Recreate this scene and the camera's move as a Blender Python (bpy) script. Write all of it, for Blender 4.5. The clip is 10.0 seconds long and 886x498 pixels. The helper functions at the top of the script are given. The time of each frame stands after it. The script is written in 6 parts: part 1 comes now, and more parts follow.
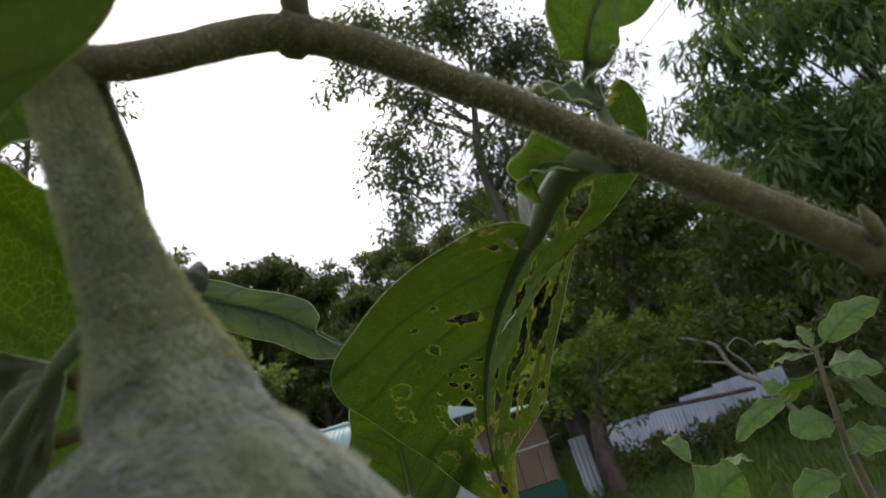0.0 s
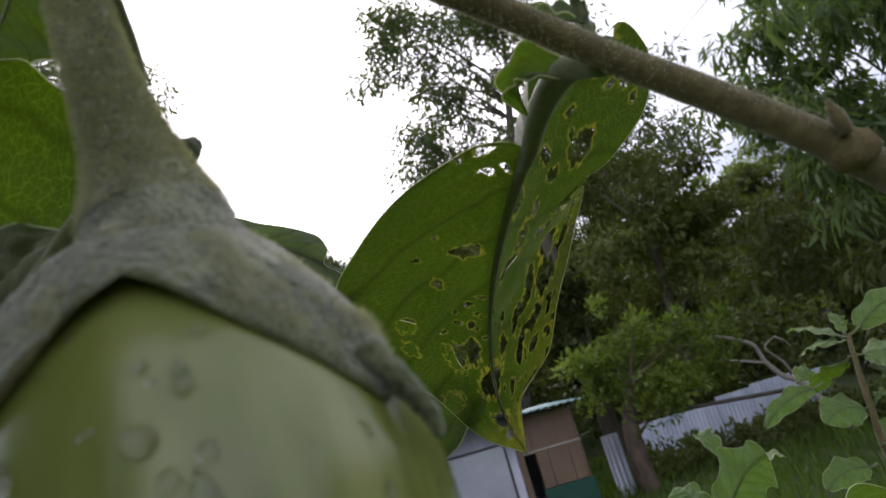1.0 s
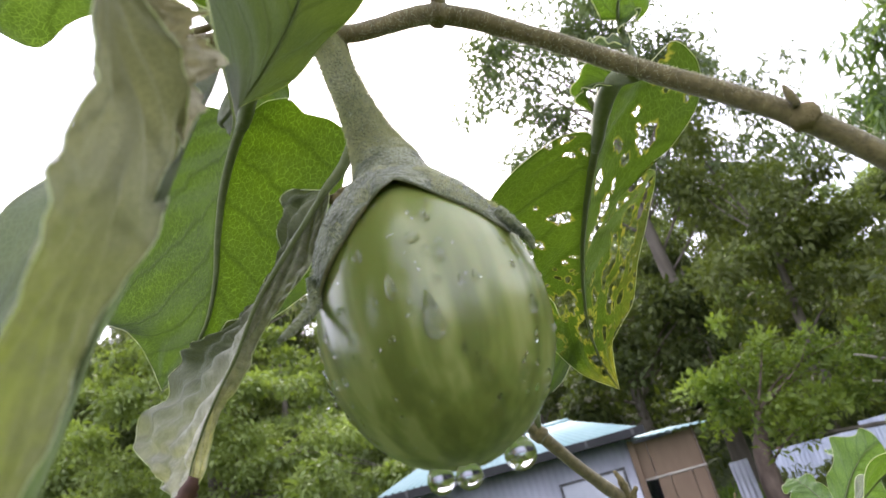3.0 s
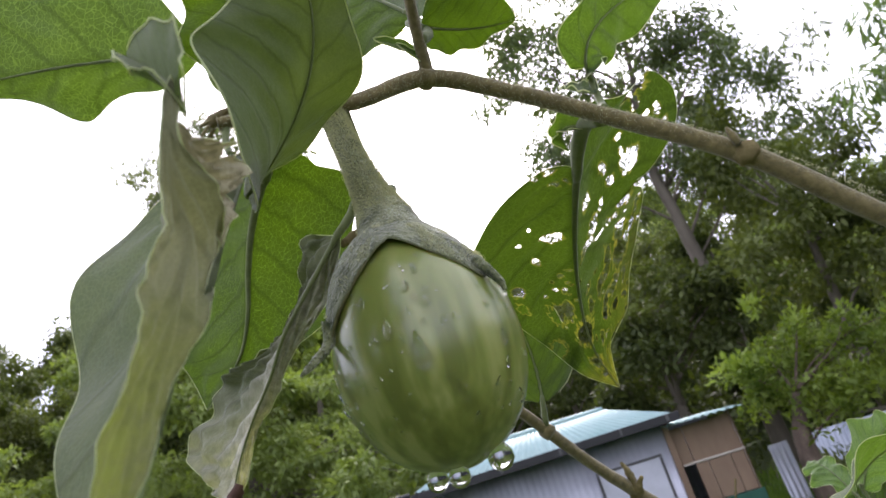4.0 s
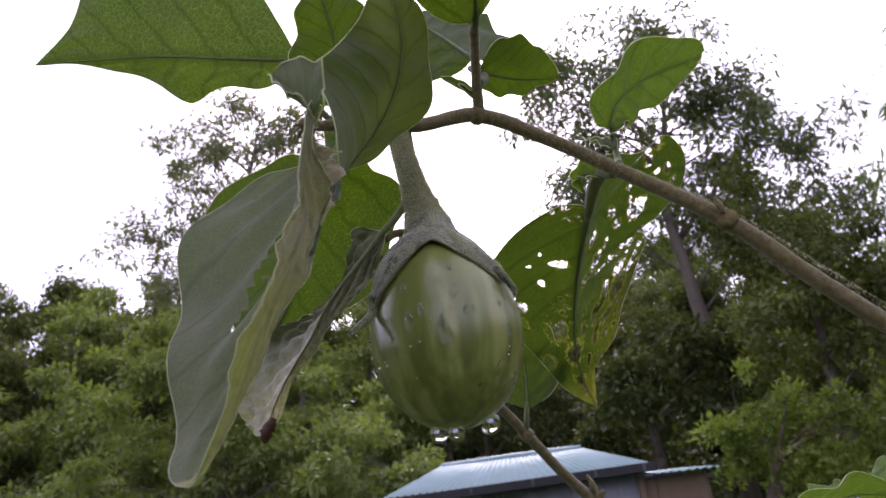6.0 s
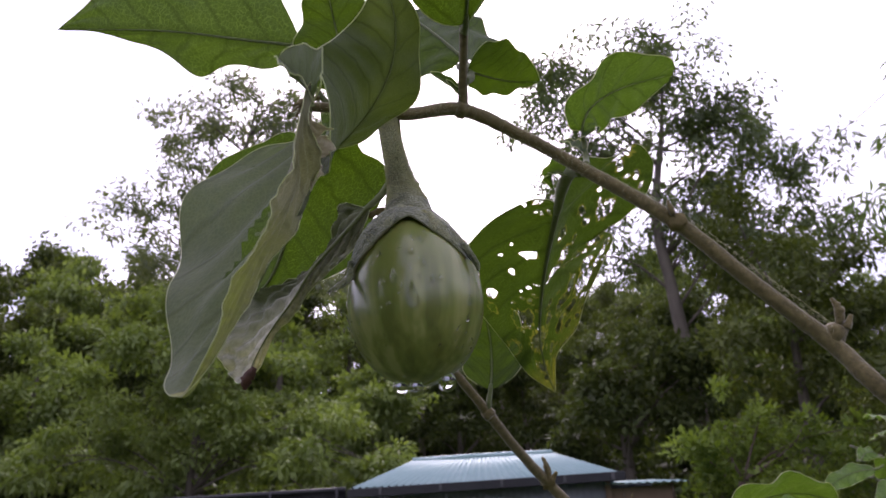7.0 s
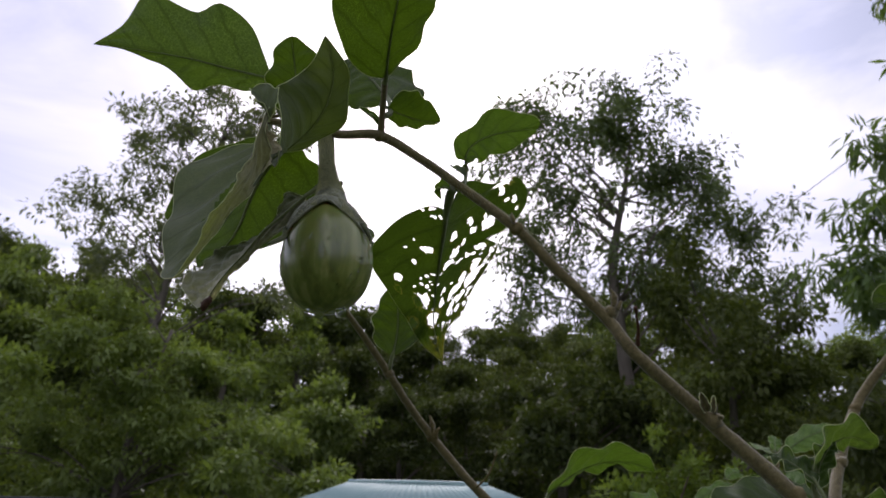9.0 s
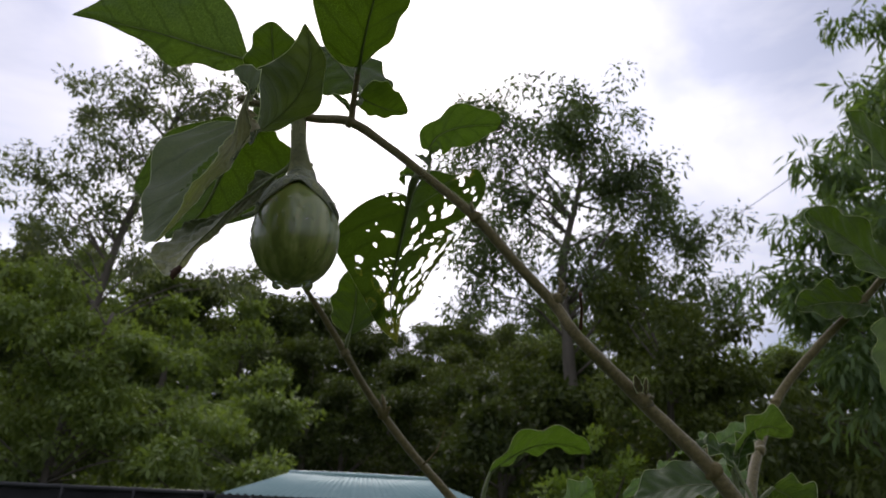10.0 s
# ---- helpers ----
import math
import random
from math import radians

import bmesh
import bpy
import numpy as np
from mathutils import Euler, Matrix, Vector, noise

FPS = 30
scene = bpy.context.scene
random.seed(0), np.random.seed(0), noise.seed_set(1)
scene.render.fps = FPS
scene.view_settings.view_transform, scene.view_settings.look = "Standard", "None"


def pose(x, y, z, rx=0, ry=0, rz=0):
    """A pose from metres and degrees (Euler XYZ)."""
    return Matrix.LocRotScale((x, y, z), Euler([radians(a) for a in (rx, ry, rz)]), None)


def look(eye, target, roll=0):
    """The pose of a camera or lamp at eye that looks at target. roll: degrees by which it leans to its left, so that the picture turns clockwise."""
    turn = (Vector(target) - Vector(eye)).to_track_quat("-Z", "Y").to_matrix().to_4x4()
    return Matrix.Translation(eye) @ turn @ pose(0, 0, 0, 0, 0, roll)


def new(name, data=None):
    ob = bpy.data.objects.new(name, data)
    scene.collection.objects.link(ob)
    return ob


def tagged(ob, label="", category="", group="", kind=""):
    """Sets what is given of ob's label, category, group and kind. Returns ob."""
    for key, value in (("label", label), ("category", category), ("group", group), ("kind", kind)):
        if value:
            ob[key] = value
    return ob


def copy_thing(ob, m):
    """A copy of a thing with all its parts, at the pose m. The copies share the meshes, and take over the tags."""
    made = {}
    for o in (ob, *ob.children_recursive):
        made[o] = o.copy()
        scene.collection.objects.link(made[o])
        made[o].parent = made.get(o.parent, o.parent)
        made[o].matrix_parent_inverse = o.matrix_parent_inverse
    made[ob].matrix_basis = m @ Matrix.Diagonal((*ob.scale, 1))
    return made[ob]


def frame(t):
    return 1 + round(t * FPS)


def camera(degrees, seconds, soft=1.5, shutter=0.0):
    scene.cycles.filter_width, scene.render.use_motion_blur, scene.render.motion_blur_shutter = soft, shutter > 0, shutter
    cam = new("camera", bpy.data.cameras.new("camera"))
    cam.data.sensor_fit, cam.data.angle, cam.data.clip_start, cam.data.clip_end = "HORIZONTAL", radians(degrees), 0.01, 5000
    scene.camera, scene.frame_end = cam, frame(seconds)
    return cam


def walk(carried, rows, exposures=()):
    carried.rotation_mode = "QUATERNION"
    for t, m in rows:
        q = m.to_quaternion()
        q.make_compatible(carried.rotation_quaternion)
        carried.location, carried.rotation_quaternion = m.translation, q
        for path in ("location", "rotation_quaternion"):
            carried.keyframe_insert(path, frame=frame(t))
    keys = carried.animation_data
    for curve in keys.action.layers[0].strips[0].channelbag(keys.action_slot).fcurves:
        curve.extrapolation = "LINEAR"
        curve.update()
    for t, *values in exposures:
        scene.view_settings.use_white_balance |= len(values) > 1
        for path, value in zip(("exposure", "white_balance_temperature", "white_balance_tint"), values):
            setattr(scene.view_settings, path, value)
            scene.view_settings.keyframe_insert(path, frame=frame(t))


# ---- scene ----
cam = camera(66.2, 10.0)
PATH = [
    (0, (0.0035, -0.1021, 1.3460), (0.1894, 1.8138, 1.8888), -17.50),
    (0.5, (-0.0084, -0.1116, 1.3403), (0.1291, 1.8032, 1.9014), -16.92),
    (1, (0.0071, -0.1039, 1.3226), (0.0959, 1.8145, 1.8811), -16.19),
    (1.5, (0.0147, -0.1218, 1.3047), (0.0171, 1.7896, 1.8934), -15.83),
    (2, (0.0115, -0.1421, 1.2862), (-0.0720, 1.7555, 1.9126), -15.38),
    (2.5, (-0.0077, -0.1657, 1.2697), (-0.1972, 1.7062, 1.9480), -14.00),
    (3, (0.0006, -0.1770, 1.2757), (-0.1979, 1.6832, 1.9832), -15.44),
    (3.2, (0.0068, -0.1894, 1.2779), (-0.2196, 1.6641, 1.9942), -16.22),
    (4.5, (0.0193, -0.2202, 1.2661), (-0.2717, 1.6265, 1.9768), -17.10),
    (5, (0.0053, -0.2398, 1.2588), (-0.3376, 1.5816, 2.0105), -13.98),
    (5.5, (0.0084, -0.2461, 1.2543), (-0.3150, 1.5776, 2.0091), -10.89),
    (6, (0.0174, -0.2587, 1.2533), (-0.2702, 1.5721, 2.0054), -7.68),
    (7.5, (0.0357, -0.3030, 1.2165), (-0.2086, 1.5386, 1.9574), -1.83),
    (8, (0.0541, -0.3378, 1.1970), (-0.1630, 1.4866, 1.9872), -0.08),
    (8.5, (0.0707, -0.3724, 1.1809), (-0.0820, 1.4548, 1.9797), 0.13),
    (9, (0.0761, -0.3930, 1.1570), (-0.0642, 1.4279, 1.9721), 1.15),
    (9.5, (0.0773, -0.4082, 1.1462), (-0.0128, 1.4073, 1.9802), 2.07),
    (10, (0.0719, -0.4161, 1.1375), (0.0704, 1.4134, 1.9454), 2.26),
]
walk(cam, [(t, look(eye, target, roll)) for t, eye, target, roll in PATH],
     exposures=[(t, stops, kelvin, tint) for t, stops, kelvin, tint in (
         (0.0, 0.15, 6500, 13), (0.8, 0.31, 6500, 17), (1.5, 0.55, 6500, 25), (2.0, 1.15, 6500, 29), (2.5, 1.73, 6500, 27), (3.0, 1.75, 6500, 21), (3.3, 1.60, 6500, 21), (4.5, 1.23, 6450, 25),
         (5.0, 1.01, 6350, 39), (5.5, 0.87, 6350, 40), (6.0, 0.73, 6300, 40), (7.5, 0.51, 6350, 31), (8.0, 0.38, 6400, 26), (8.5, 0.10, 6350, 25), (10.0, -0.29, 6400, 17))])


cam.data.dof.use_dof, cam.data.dof.focus_distance, cam.data.dof.aperture_fstop = True, 0.30, 28.0


# ---- world, sun, exposure ----
SUN_AZ, SUN_EL = radians(-9), radians(42)      # azimuth from +y towards +x
SUN_DIR = Vector((math.sin(SUN_AZ) * math.cos(SUN_EL), math.cos(SUN_AZ) * math.cos(SUN_EL), math.sin(SUN_EL)))


class Nodes:
    """A little builder for node trees."""

    def __init__(self, tree):
        self.tree = tree
        tree.nodes.clear()

    def add(self, kind, operation="", use_clamp=False, data_type="", blend_type="", feature="", attribute_name="", sky_type="", sun_disc=True):
        n = self.tree.nodes.new(kind)
        if operation:
            n.operation = operation
        if use_clamp:
            n.use_clamp = True
        if data_type:
            n.data_type = data_type
        if blend_type:
            n.blend_type = blend_type
        if feature:
            n.feature = feature
        if attribute_name:
            n.attribute_name = attribute_name
        if sky_type:
            n.sky_type = sky_type
            n.sun_disc = sun_disc
        return n

    def link(self, a, b):
        self.tree.links.new(a, b)

    def put(self, value, sock):
        if isinstance(value, (int, float)):
            sock.default_value = value
        elif isinstance(value, (tuple, list)):
            sock.default_value = (*value, 1.0) if len(value) == 3 and sock.type == "RGBA" else value
        else:
            self.link(value, sock)

    def math(self, op, a, b=0.0, c=None, clamp=False):
        n = self.add("ShaderNodeMath", operation=op, use_clamp=clamp)
        self.put(a, n.inputs[0])
        self.put(b, n.inputs[1])
        if c is not None:
            self.put(c, n.inputs[2])
        return n.outputs[0]

    def mix(self, f, a, b, mode="MIX"):
        n = self.add("ShaderNodeMix", data_type="RGBA", blend_type=mode)
        self.put(f, n.inputs[0])
        self.put(a, n.inputs[6])
        self.put(b, n.inputs[7])
        return n.outputs[2]

    def ramp(self, f, stops):
        n = self.add("ShaderNodeValToRGB")
        self.put(f, n.inputs[0])
        el = n.color_ramp.elements
        while len(el) < len(stops):
            el.new(0.5)
        for e, (p, c) in zip(el, stops):
            e.position = p
            e.color = (c, c, c, 1) if isinstance(c, (int, float)) else (*c, 1)
        return n.outputs[0]

    def noise(self, scale, detail=4.0, rough=0.55, vec=None, dist=0.0):
        n = self.add("ShaderNodeTexNoise")
        n.inputs["Scale"].default_value, n.inputs["Detail"].default_value = scale, detail
        n.inputs["Roughness"].default_value, n.inputs["Distortion"].default_value = rough, dist
        if vec is not None:
            self.link(vec, n.inputs["Vector"])
        return n.outputs[0]

    def voronoi(self, scale, vec=None, feature="F1"):
        n = self.add("ShaderNodeTexVoronoi", feature=feature)
        n.inputs["Scale"].default_value = scale
        if vec is not None:
            self.link(vec, n.inputs["Vector"])
        return n.outputs[0]

    def coords(self, which="Object"):
        return self.add("ShaderNodeTexCoord").outputs[which]

    def mapped(self, vec, scale=(1, 1, 1), loc=(0, 0, 0)):
        n = self.add("ShaderNodeMapping")
        self.link(vec, n.inputs[0])
        n.inputs["Scale"].default_value, n.inputs["Location"].default_value = scale, loc
        return n.outputs[0]

    def bump(self, height, strength, distance):
        n = self.add("ShaderNodeBump")
        n.inputs["Strength"].default_value, n.inputs["Distance"].default_value = strength, distance
        self.link(height, n.inputs["Height"])
        return n.outputs[0]


def make_world():
    w = bpy.data.worlds.new("overcast_sky")
    scene.world = w
    w.use_nodes = True
    g = Nodes(w.node_tree)
    sky = g.add("ShaderNodeTexSky", sky_type="NISHITA", sun_disc=False)
    sky.sun_elevation, sky.sun_rotation = SUN_EL, SUN_AZ
    sky.air_density, sky.dust_density = 1.0, 2.0
    d = g.coords("Generated")
    # a layer of cloud with blue-grey breaks, on a flat dome
    sep = g.add("ShaderNodeSeparateXYZ")
    g.link(d, sep.inputs[0])
    up = g.math("ADD", g.math("MAXIMUM", sep.outputs[2], 0.0), 0.18)
    flat = g.add("ShaderNodeCombineXYZ")
    g.link(g.math("DIVIDE", sep.outputs[0], up), flat.inputs[0])
    g.link(g.math("DIVIDE", sep.outputs[1], up), flat.inputs[1])
    n1 = g.noise(1.9, 6.0, 0.55, flat.outputs[0], 0.5)
    n2 = g.noise(0.8, 3.0, 0.5, g.mapped(flat.outputs[0], (1, 1, 1), (4.3, 1.2, 0)), 0.2)
    cloud = g.ramp(n1, [(0.36, (0.52, 0.56, 0.68)), (0.49, (0.77, 0.785, 0.84)), (0.60, (1.0, 1.0, 1.03))])
    grey = g.ramp(n2, [(0.39, (0.68, 0.685, 0.71)), (0.57, (1.0, 1.0, 1.0))])
    cloud = g.mix(1.0, cloud, grey, "MULTIPLY")
    # the cloud is thinner and brighter round the hidden sun
    dot = g.add("ShaderNodeVectorMath", operation="DOT_PRODUCT")
    g.link(d, dot.inputs[0])
    dot.inputs[1].default_value = SUN_DIR
    glow = g.math("POWER", g.math("MAXIMUM", dot.outputs["Value"], 0.0), 9.0)
    glow = g.math("MULTIPLY_ADD", glow, 1.0, 0.85)
    lit = g.add("ShaderNodeVectorMath", operation="SCALE")
    g.link(cloud, lit.inputs[0])
    g.link(glow, lit.inputs["Scale"])
    b1 = g.add("ShaderNodeBackground")
    g.link(sky.outputs[0], b1.inputs[0])
    b1.inputs[1].default_value = 0.05
    b2 = g.add("ShaderNodeBackground")
    g.link(lit.outputs[0], b2.inputs[0])
    b2.inputs[1].default_value = SKY
    add = g.add("ShaderNodeAddShader")
    out = g.add("ShaderNodeOutputWorld")
    g.link(b1.outputs[0], add.inputs[0])
    g.link(b2.outputs[0], add.inputs[1])
    g.link(add.outputs[0], out.inputs[0])


SKY = 1.06
make_world()
sun = new("sun", bpy.data.lights.new("sun", "SUN"))
sun.data.energy, sun.data.angle, sun.data.color = 1.2, radians(14), (1.0, 0.96, 0.9)
sun.matrix_world = look(SUN_DIR * 50, (0, 0, 0))


# ---- materials ----
def material(name):
    m = bpy.data.materials.new(name)
    m.use_nodes = True
    return m, Nodes(m.node_tree)


def surface(name, build, rough=0.6, metal=0.0, spec=0.5, translucent=0.0, extra=None, glow=(1.36, 1.5, 0.42)):
    """build(g) gives colour, bump normal or None, and roughness or None."""
    m, g = material(name)
    col, nor, ro = build(g)
    p = g.add("ShaderNodeBsdfPrincipled")
    g.put(col, p.inputs["Base Color"])
    g.put(rough if ro is None else ro, p.inputs["Roughness"])
    p.inputs["Metallic"].default_value = metal
    p.inputs["Specular IOR Level"].default_value = spec
    if nor is not None:
        g.link(nor, p.inputs["Normal"])
    for k, v in (extra or {}).items():
        p.inputs[k].default_value = v
    out = g.add("ShaderNodeOutputMaterial")
    last = p.outputs[0]
    if translucent:
        t = g.add("ShaderNodeBsdfTranslucent")
        tint = g.mix(1.0, col, glow, "MULTIPLY")
        g.link(tint, t.inputs[0])
        mx = g.add("ShaderNodeMixShader")
        mx.inputs[0].default_value = translucent
        g.link(last, mx.inputs[1])
        g.link(t.outputs[0], mx.inputs[2])
        last = mx.outputs[0]
    g.link(last, out.inputs[0])
    return m


def leaf_blade(name, dark, light, stain=(0.42, 0.34, 0.10), trans=0.5, stained=0.0, mesh=0.5, glow=(1.36, 1.5, 0.42)):
    """A downy leaf: a midrib, side veins and a net of fine ones, along the blade's own coordinates."""
    def build(g):
        uv = g.coords("UV")
        s = g.add("ShaderNodeSeparateXYZ")
        g.link(uv, s.inputs[0])
        along, across = s.outputs[0], g.math("ABSOLUTE", s.outputs[1])
        wob = g.noise(9.0, 2.0, 0.5, uv)
        a = g.math("ADD", g.math("SUBTRACT", along, g.math("MULTIPLY", g.math("POWER", across, 0.85), 0.75)), g.math("MULTIPLY", wob, 0.07))
        tri = g.math("PINGPONG", g.math("MULTIPLY", a, 6.5), 0.5)
        side = g.ramp(tri, [(0.0, 1.0), (0.035, 0.7), (0.10, 0.0)])
        mid = g.ramp(across, [(0.0, 1.0), (0.012, 0.9), (0.03, 0.0)])
        cell = g.voronoi(100.0, g.mapped(uv, (1, 1.0, 1)), "DISTANCE_TO_EDGE")
        net = g.ramp(cell, [(0.0, 1.0), (0.10, 0.0)])
        fine = g.ramp(g.voronoi(58.0, g.mapped(uv, (1, 1, 1), (0.2, 0.6, 0)), "DISTANCE_TO_EDGE"), [(0.0, 1.0), (0.055, 0.0)])
        big = g.noise(4.0, 4.0, 0.6, uv)
        col = g.mix(g.ramp(big, [(0.3, 0.0), (0.7, 1.0)]), dark, light)
        grain = g.noise(160.0, 3.0, 0.6, uv)
        col = g.mix(g.math("MULTIPLY", grain, 0.35), col, tuple(c * 0.55 for c in dark))
        pale = tuple(min(1, c * 1.9 + 0.02) for c in light)
        col = g.mix(g.math("MULTIPLY", net, 0.14), col, pale)
        col = g.mix(g.math("MULTIPLY", fine, mesh), col, pale)
        col = g.mix(g.math("MULTIPLY", side, 0.55), col, tuple(c * 0.62 for c in dark))
        col = g.mix(g.math("MULTIPLY", mid, 0.5), col, tuple(c * 0.6 for c in dark))
        specks = g.ramp(g.voronoi(38.0, g.mapped(uv, (1, 1, 1), (0.37, 0.1, 0))), [(0.0, 1.0), (0.035, 0.0)])
        col = g.mix(g.math("MULTIPLY", specks, 0.5), col, (0.30, 0.30, 0.10))
        if stained:
            w = g.add("ShaderNodeAttribute", attribute_name="wear").outputs["Fac"]
            blot = g.math("MULTIPLY", w, g.ramp(g.noise(30.0, 4.0, 0.65, uv), [(0.3, 0.35), (0.6, 1.0)]))
            col = g.mix(g.math("MULTIPLY", blot, stained), col, stain)
        h = g.math("SUBTRACT", g.math("MULTIPLY", grain, 0.25), g.math("ADD", g.math("MULTIPLY", side, 0.9), g.math("MULTIPLY", net, 0.35)))
        return col, g.bump(h, 0.35, 0.0006), None
    return surface(name, build, rough=0.62, spec=0.25, translucent=trans, extra={"Sheen Weight": 0.25, "Sheen Roughness": 0.4}, glow=glow)


def plain(name, a, b, scale, rough=0.6, metal=0.0, bump=0.3, dist=0.001, spec=0.4, translucent=0.0, extra=None, stretch=(1, 1, 1), glow=(1.36, 1.5, 0.42)):
    """Two tones in a coarse and a fine grain, with relief."""
    def build(g):
        v = g.mapped(g.coords("Object"), stretch)
        n1, n2 = g.noise(scale, 4.0, 0.6, v), g.noise(scale * 7, 3.0, 0.6, v)
        f = g.math("ADD", g.math("MULTIPLY", g.ramp(n1, [(0.3, 0.0), (0.7, 1.0)]), 0.65), g.math("MULTIPLY", n2, 0.35))
        return g.mix(f, a, b), g.bump(g.math("ADD", n1, g.math("MULTIPLY", n2, 0.5)), bump, dist), None
    return surface(name, build, rough, metal, spec, translucent, extra, glow)


def foliage(name, dark, light, trans=0.35, rough=0.5, patch=0.8):
    """Tree leaves: each leaf has its own tone, and whole boughs differ."""
    def build(g):
        geo = g.add("ShaderNodeNewGeometry")
        rnd = geo.outputs["Random Per Island"]
        obj = g.coords("Object")
        bough = g.noise(patch, 3.0, 0.6, obj)
        f = g.math("ADD", g.math("MULTIPLY", rnd, 0.45), g.math("MULTIPLY", g.ramp(bough, [(0.38, 0.0), (0.64, 1.0)]), 0.55))
        inst = g.add("ShaderNodeObjectInfo").outputs["Random"]
        col = g.mix(f, dark, light)
        col = g.mix(g.math("MULTIPLY", inst, 0.4), col, g.mix(1.0, col, (0.7, 0.75, 0.8), "MULTIPLY"))
        return col, None, None
    return surface(name, build, rough + 0.1, 0.0, 0.22, trans)


M_LEAF = leaf_blade("eggplant_leaf_green", (0.034, 0.061, 0.007), (0.054, 0.092, 0.010), trans=0.44)
# paler, greyer copy of the leaf green: reflected sheen put into the colour
M_LEAF_TOP = leaf_blade("sheen_paled_leaf_green", (0.048, 0.081, 0.025), (0.076, 0.120, 0.038), trans=0.42)
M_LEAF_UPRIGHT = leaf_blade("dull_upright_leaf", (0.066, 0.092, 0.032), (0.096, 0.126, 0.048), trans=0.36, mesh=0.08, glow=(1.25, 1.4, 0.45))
M_LEAF_YOUNG = leaf_blade("young_leaf_green", (0.041, 0.076, 0.016), (0.065, 0.109, 0.026))
M_LEAF_OLD = leaf_blade("grey_green_leaf", (0.090, 0.124, 0.062), (0.134, 0.168, 0.088), (0.42, 0.40, 0.15), 0.42, 1.0, 0.08, (1.05, 1.3, 0.65))
M_LEAF_FOLD = leaf_blade("folded_leaf_half", (0.156, 0.162, 0.098), (0.246, 0.248, 0.162), (0.260, 0.300, 0.080), 0.40, 1.0, 0.08, (1.25, 1.25, 0.75))
M_LEAF_EATEN = leaf_blade("eaten_leaf", (0.030, 0.054, 0.010), (0.050, 0.082, 0.015), (0.34, 0.29, 0.09), 0.36, 0.75, 0.3)
M_LEAF_DRY = leaf_blade("leaf_with_dry_tip", (0.07, 0.085, 0.035), (0.13, 0.15, 0.07), (0.56, 0.53, 0.46), 0.22, 1.0, 0.1)
M_LEAF_SEEDLING = leaf_blade("seedling_leaf_green", (0.085, 0.150, 0.038), (0.145, 0.235, 0.070), trans=0.35)
M_LEAF_TAN = plain("withered_tan_leaf", (0.205, 0.188, 0.115), (0.450, 0.420, 0.290), 190, 0.85, bump=0.9, dist=0.0012, translucent=0.25, stretch=(1, 1, 0.3), glow=(1.2, 1.15, 0.8))
M_RIB = plain("leaf_rib", (0.105, 0.135, 0.045), (0.180, 0.215, 0.085), 320, 0.75, bump=0.4, dist=0.0004, translucent=0.22, extra={"Sheen Weight": 0.4})
M_DOWN = plain("pale_leaf_down", (0.50, 0.54, 0.36), (0.68, 0.71, 0.52), 300, 0.9, translucent=0.5, glow=(1.2, 1.25, 0.8))
M_STEM = plain("downy_stem", (0.066, 0.053, 0.017), (0.236, 0.190, 0.072), 380, 0.8, bump=0.7, dist=0.0008, extra={"Sheen Weight": 0.4})


def downy(name, deep, skin, down, cell):
    """Bumpy green flesh with a film of pale down that lies thicker in patches."""
    def build(g):
        o = g.coords("Object")
        warts = g.ramp(g.voronoi(cell, o), [(0.10, 1.0), (0.55, 0.0)])
        patch = g.noise(cell * 0.16, 4.0, 0.65, o)
        fine = g.noise(cell * 3.0, 3.0, 0.6, o)
        col = g.mix(g.ramp(patch, [(0.36, 0.0), (0.62, 1.0)]), deep, skin)
        col = g.mix(g.math("MULTIPLY", warts, 0.6), col, deep)
        fuzz = g.math("MULTIPLY", g.ramp(fine, [(0.42, 0.0), (0.66, 1.0)]), g.ramp(patch, [(0.36, 0.10), (0.64, 1.0)]))
        col = g.mix(g.math("MULTIPLY", fuzz, 0.75), col, down)
        h = g.math("ADD", g.math("MULTIPLY", warts, 0.8), g.math("MULTIPLY", fine, 0.5))
        return col, g.bump(h, 0.8, 0.0007), None
    return surface(name, build, 0.8, 0.0, 0.3, 0.0, {"Sheen Weight": 0.5})


M_STALK = downy("downy_stalk", (0.085, 0.100, 0.038), (0.265, 0.280, 0.150), (0.620, 0.625, 0.460), 1100)
M_CALYX = downy("downy_calyx", (0.028, 0.044, 0.012), (0.145, 0.165, 0.068), (0.400, 0.410, 0.255), 800)
M_CALYX_RIM = plain("pale_sepal_rim", (0.10, 0.09, 0.04), (0.24, 0.225, 0.11), 420, 0.75, bump=0.4, dist=0.0005)
M_SCAR = plain("corky_scar", (0.090, 0.072, 0.026), (0.230, 0.185, 0.080), 300, 0.9, bump=0.8, dist=0.001)
M_HAIR = plain("plant_hair", (0.52, 0.53, 0.38), (0.78, 0.78, 0.64), 500, 0.8, translucent=0.5, glow=(1.15, 1.15, 0.95))
M_DRYTIP = plain("dry_brown_leaf_tip", (0.05, 0.022, 0.014), (0.12, 0.05, 0.028), 260, 0.7, bump=0.5)


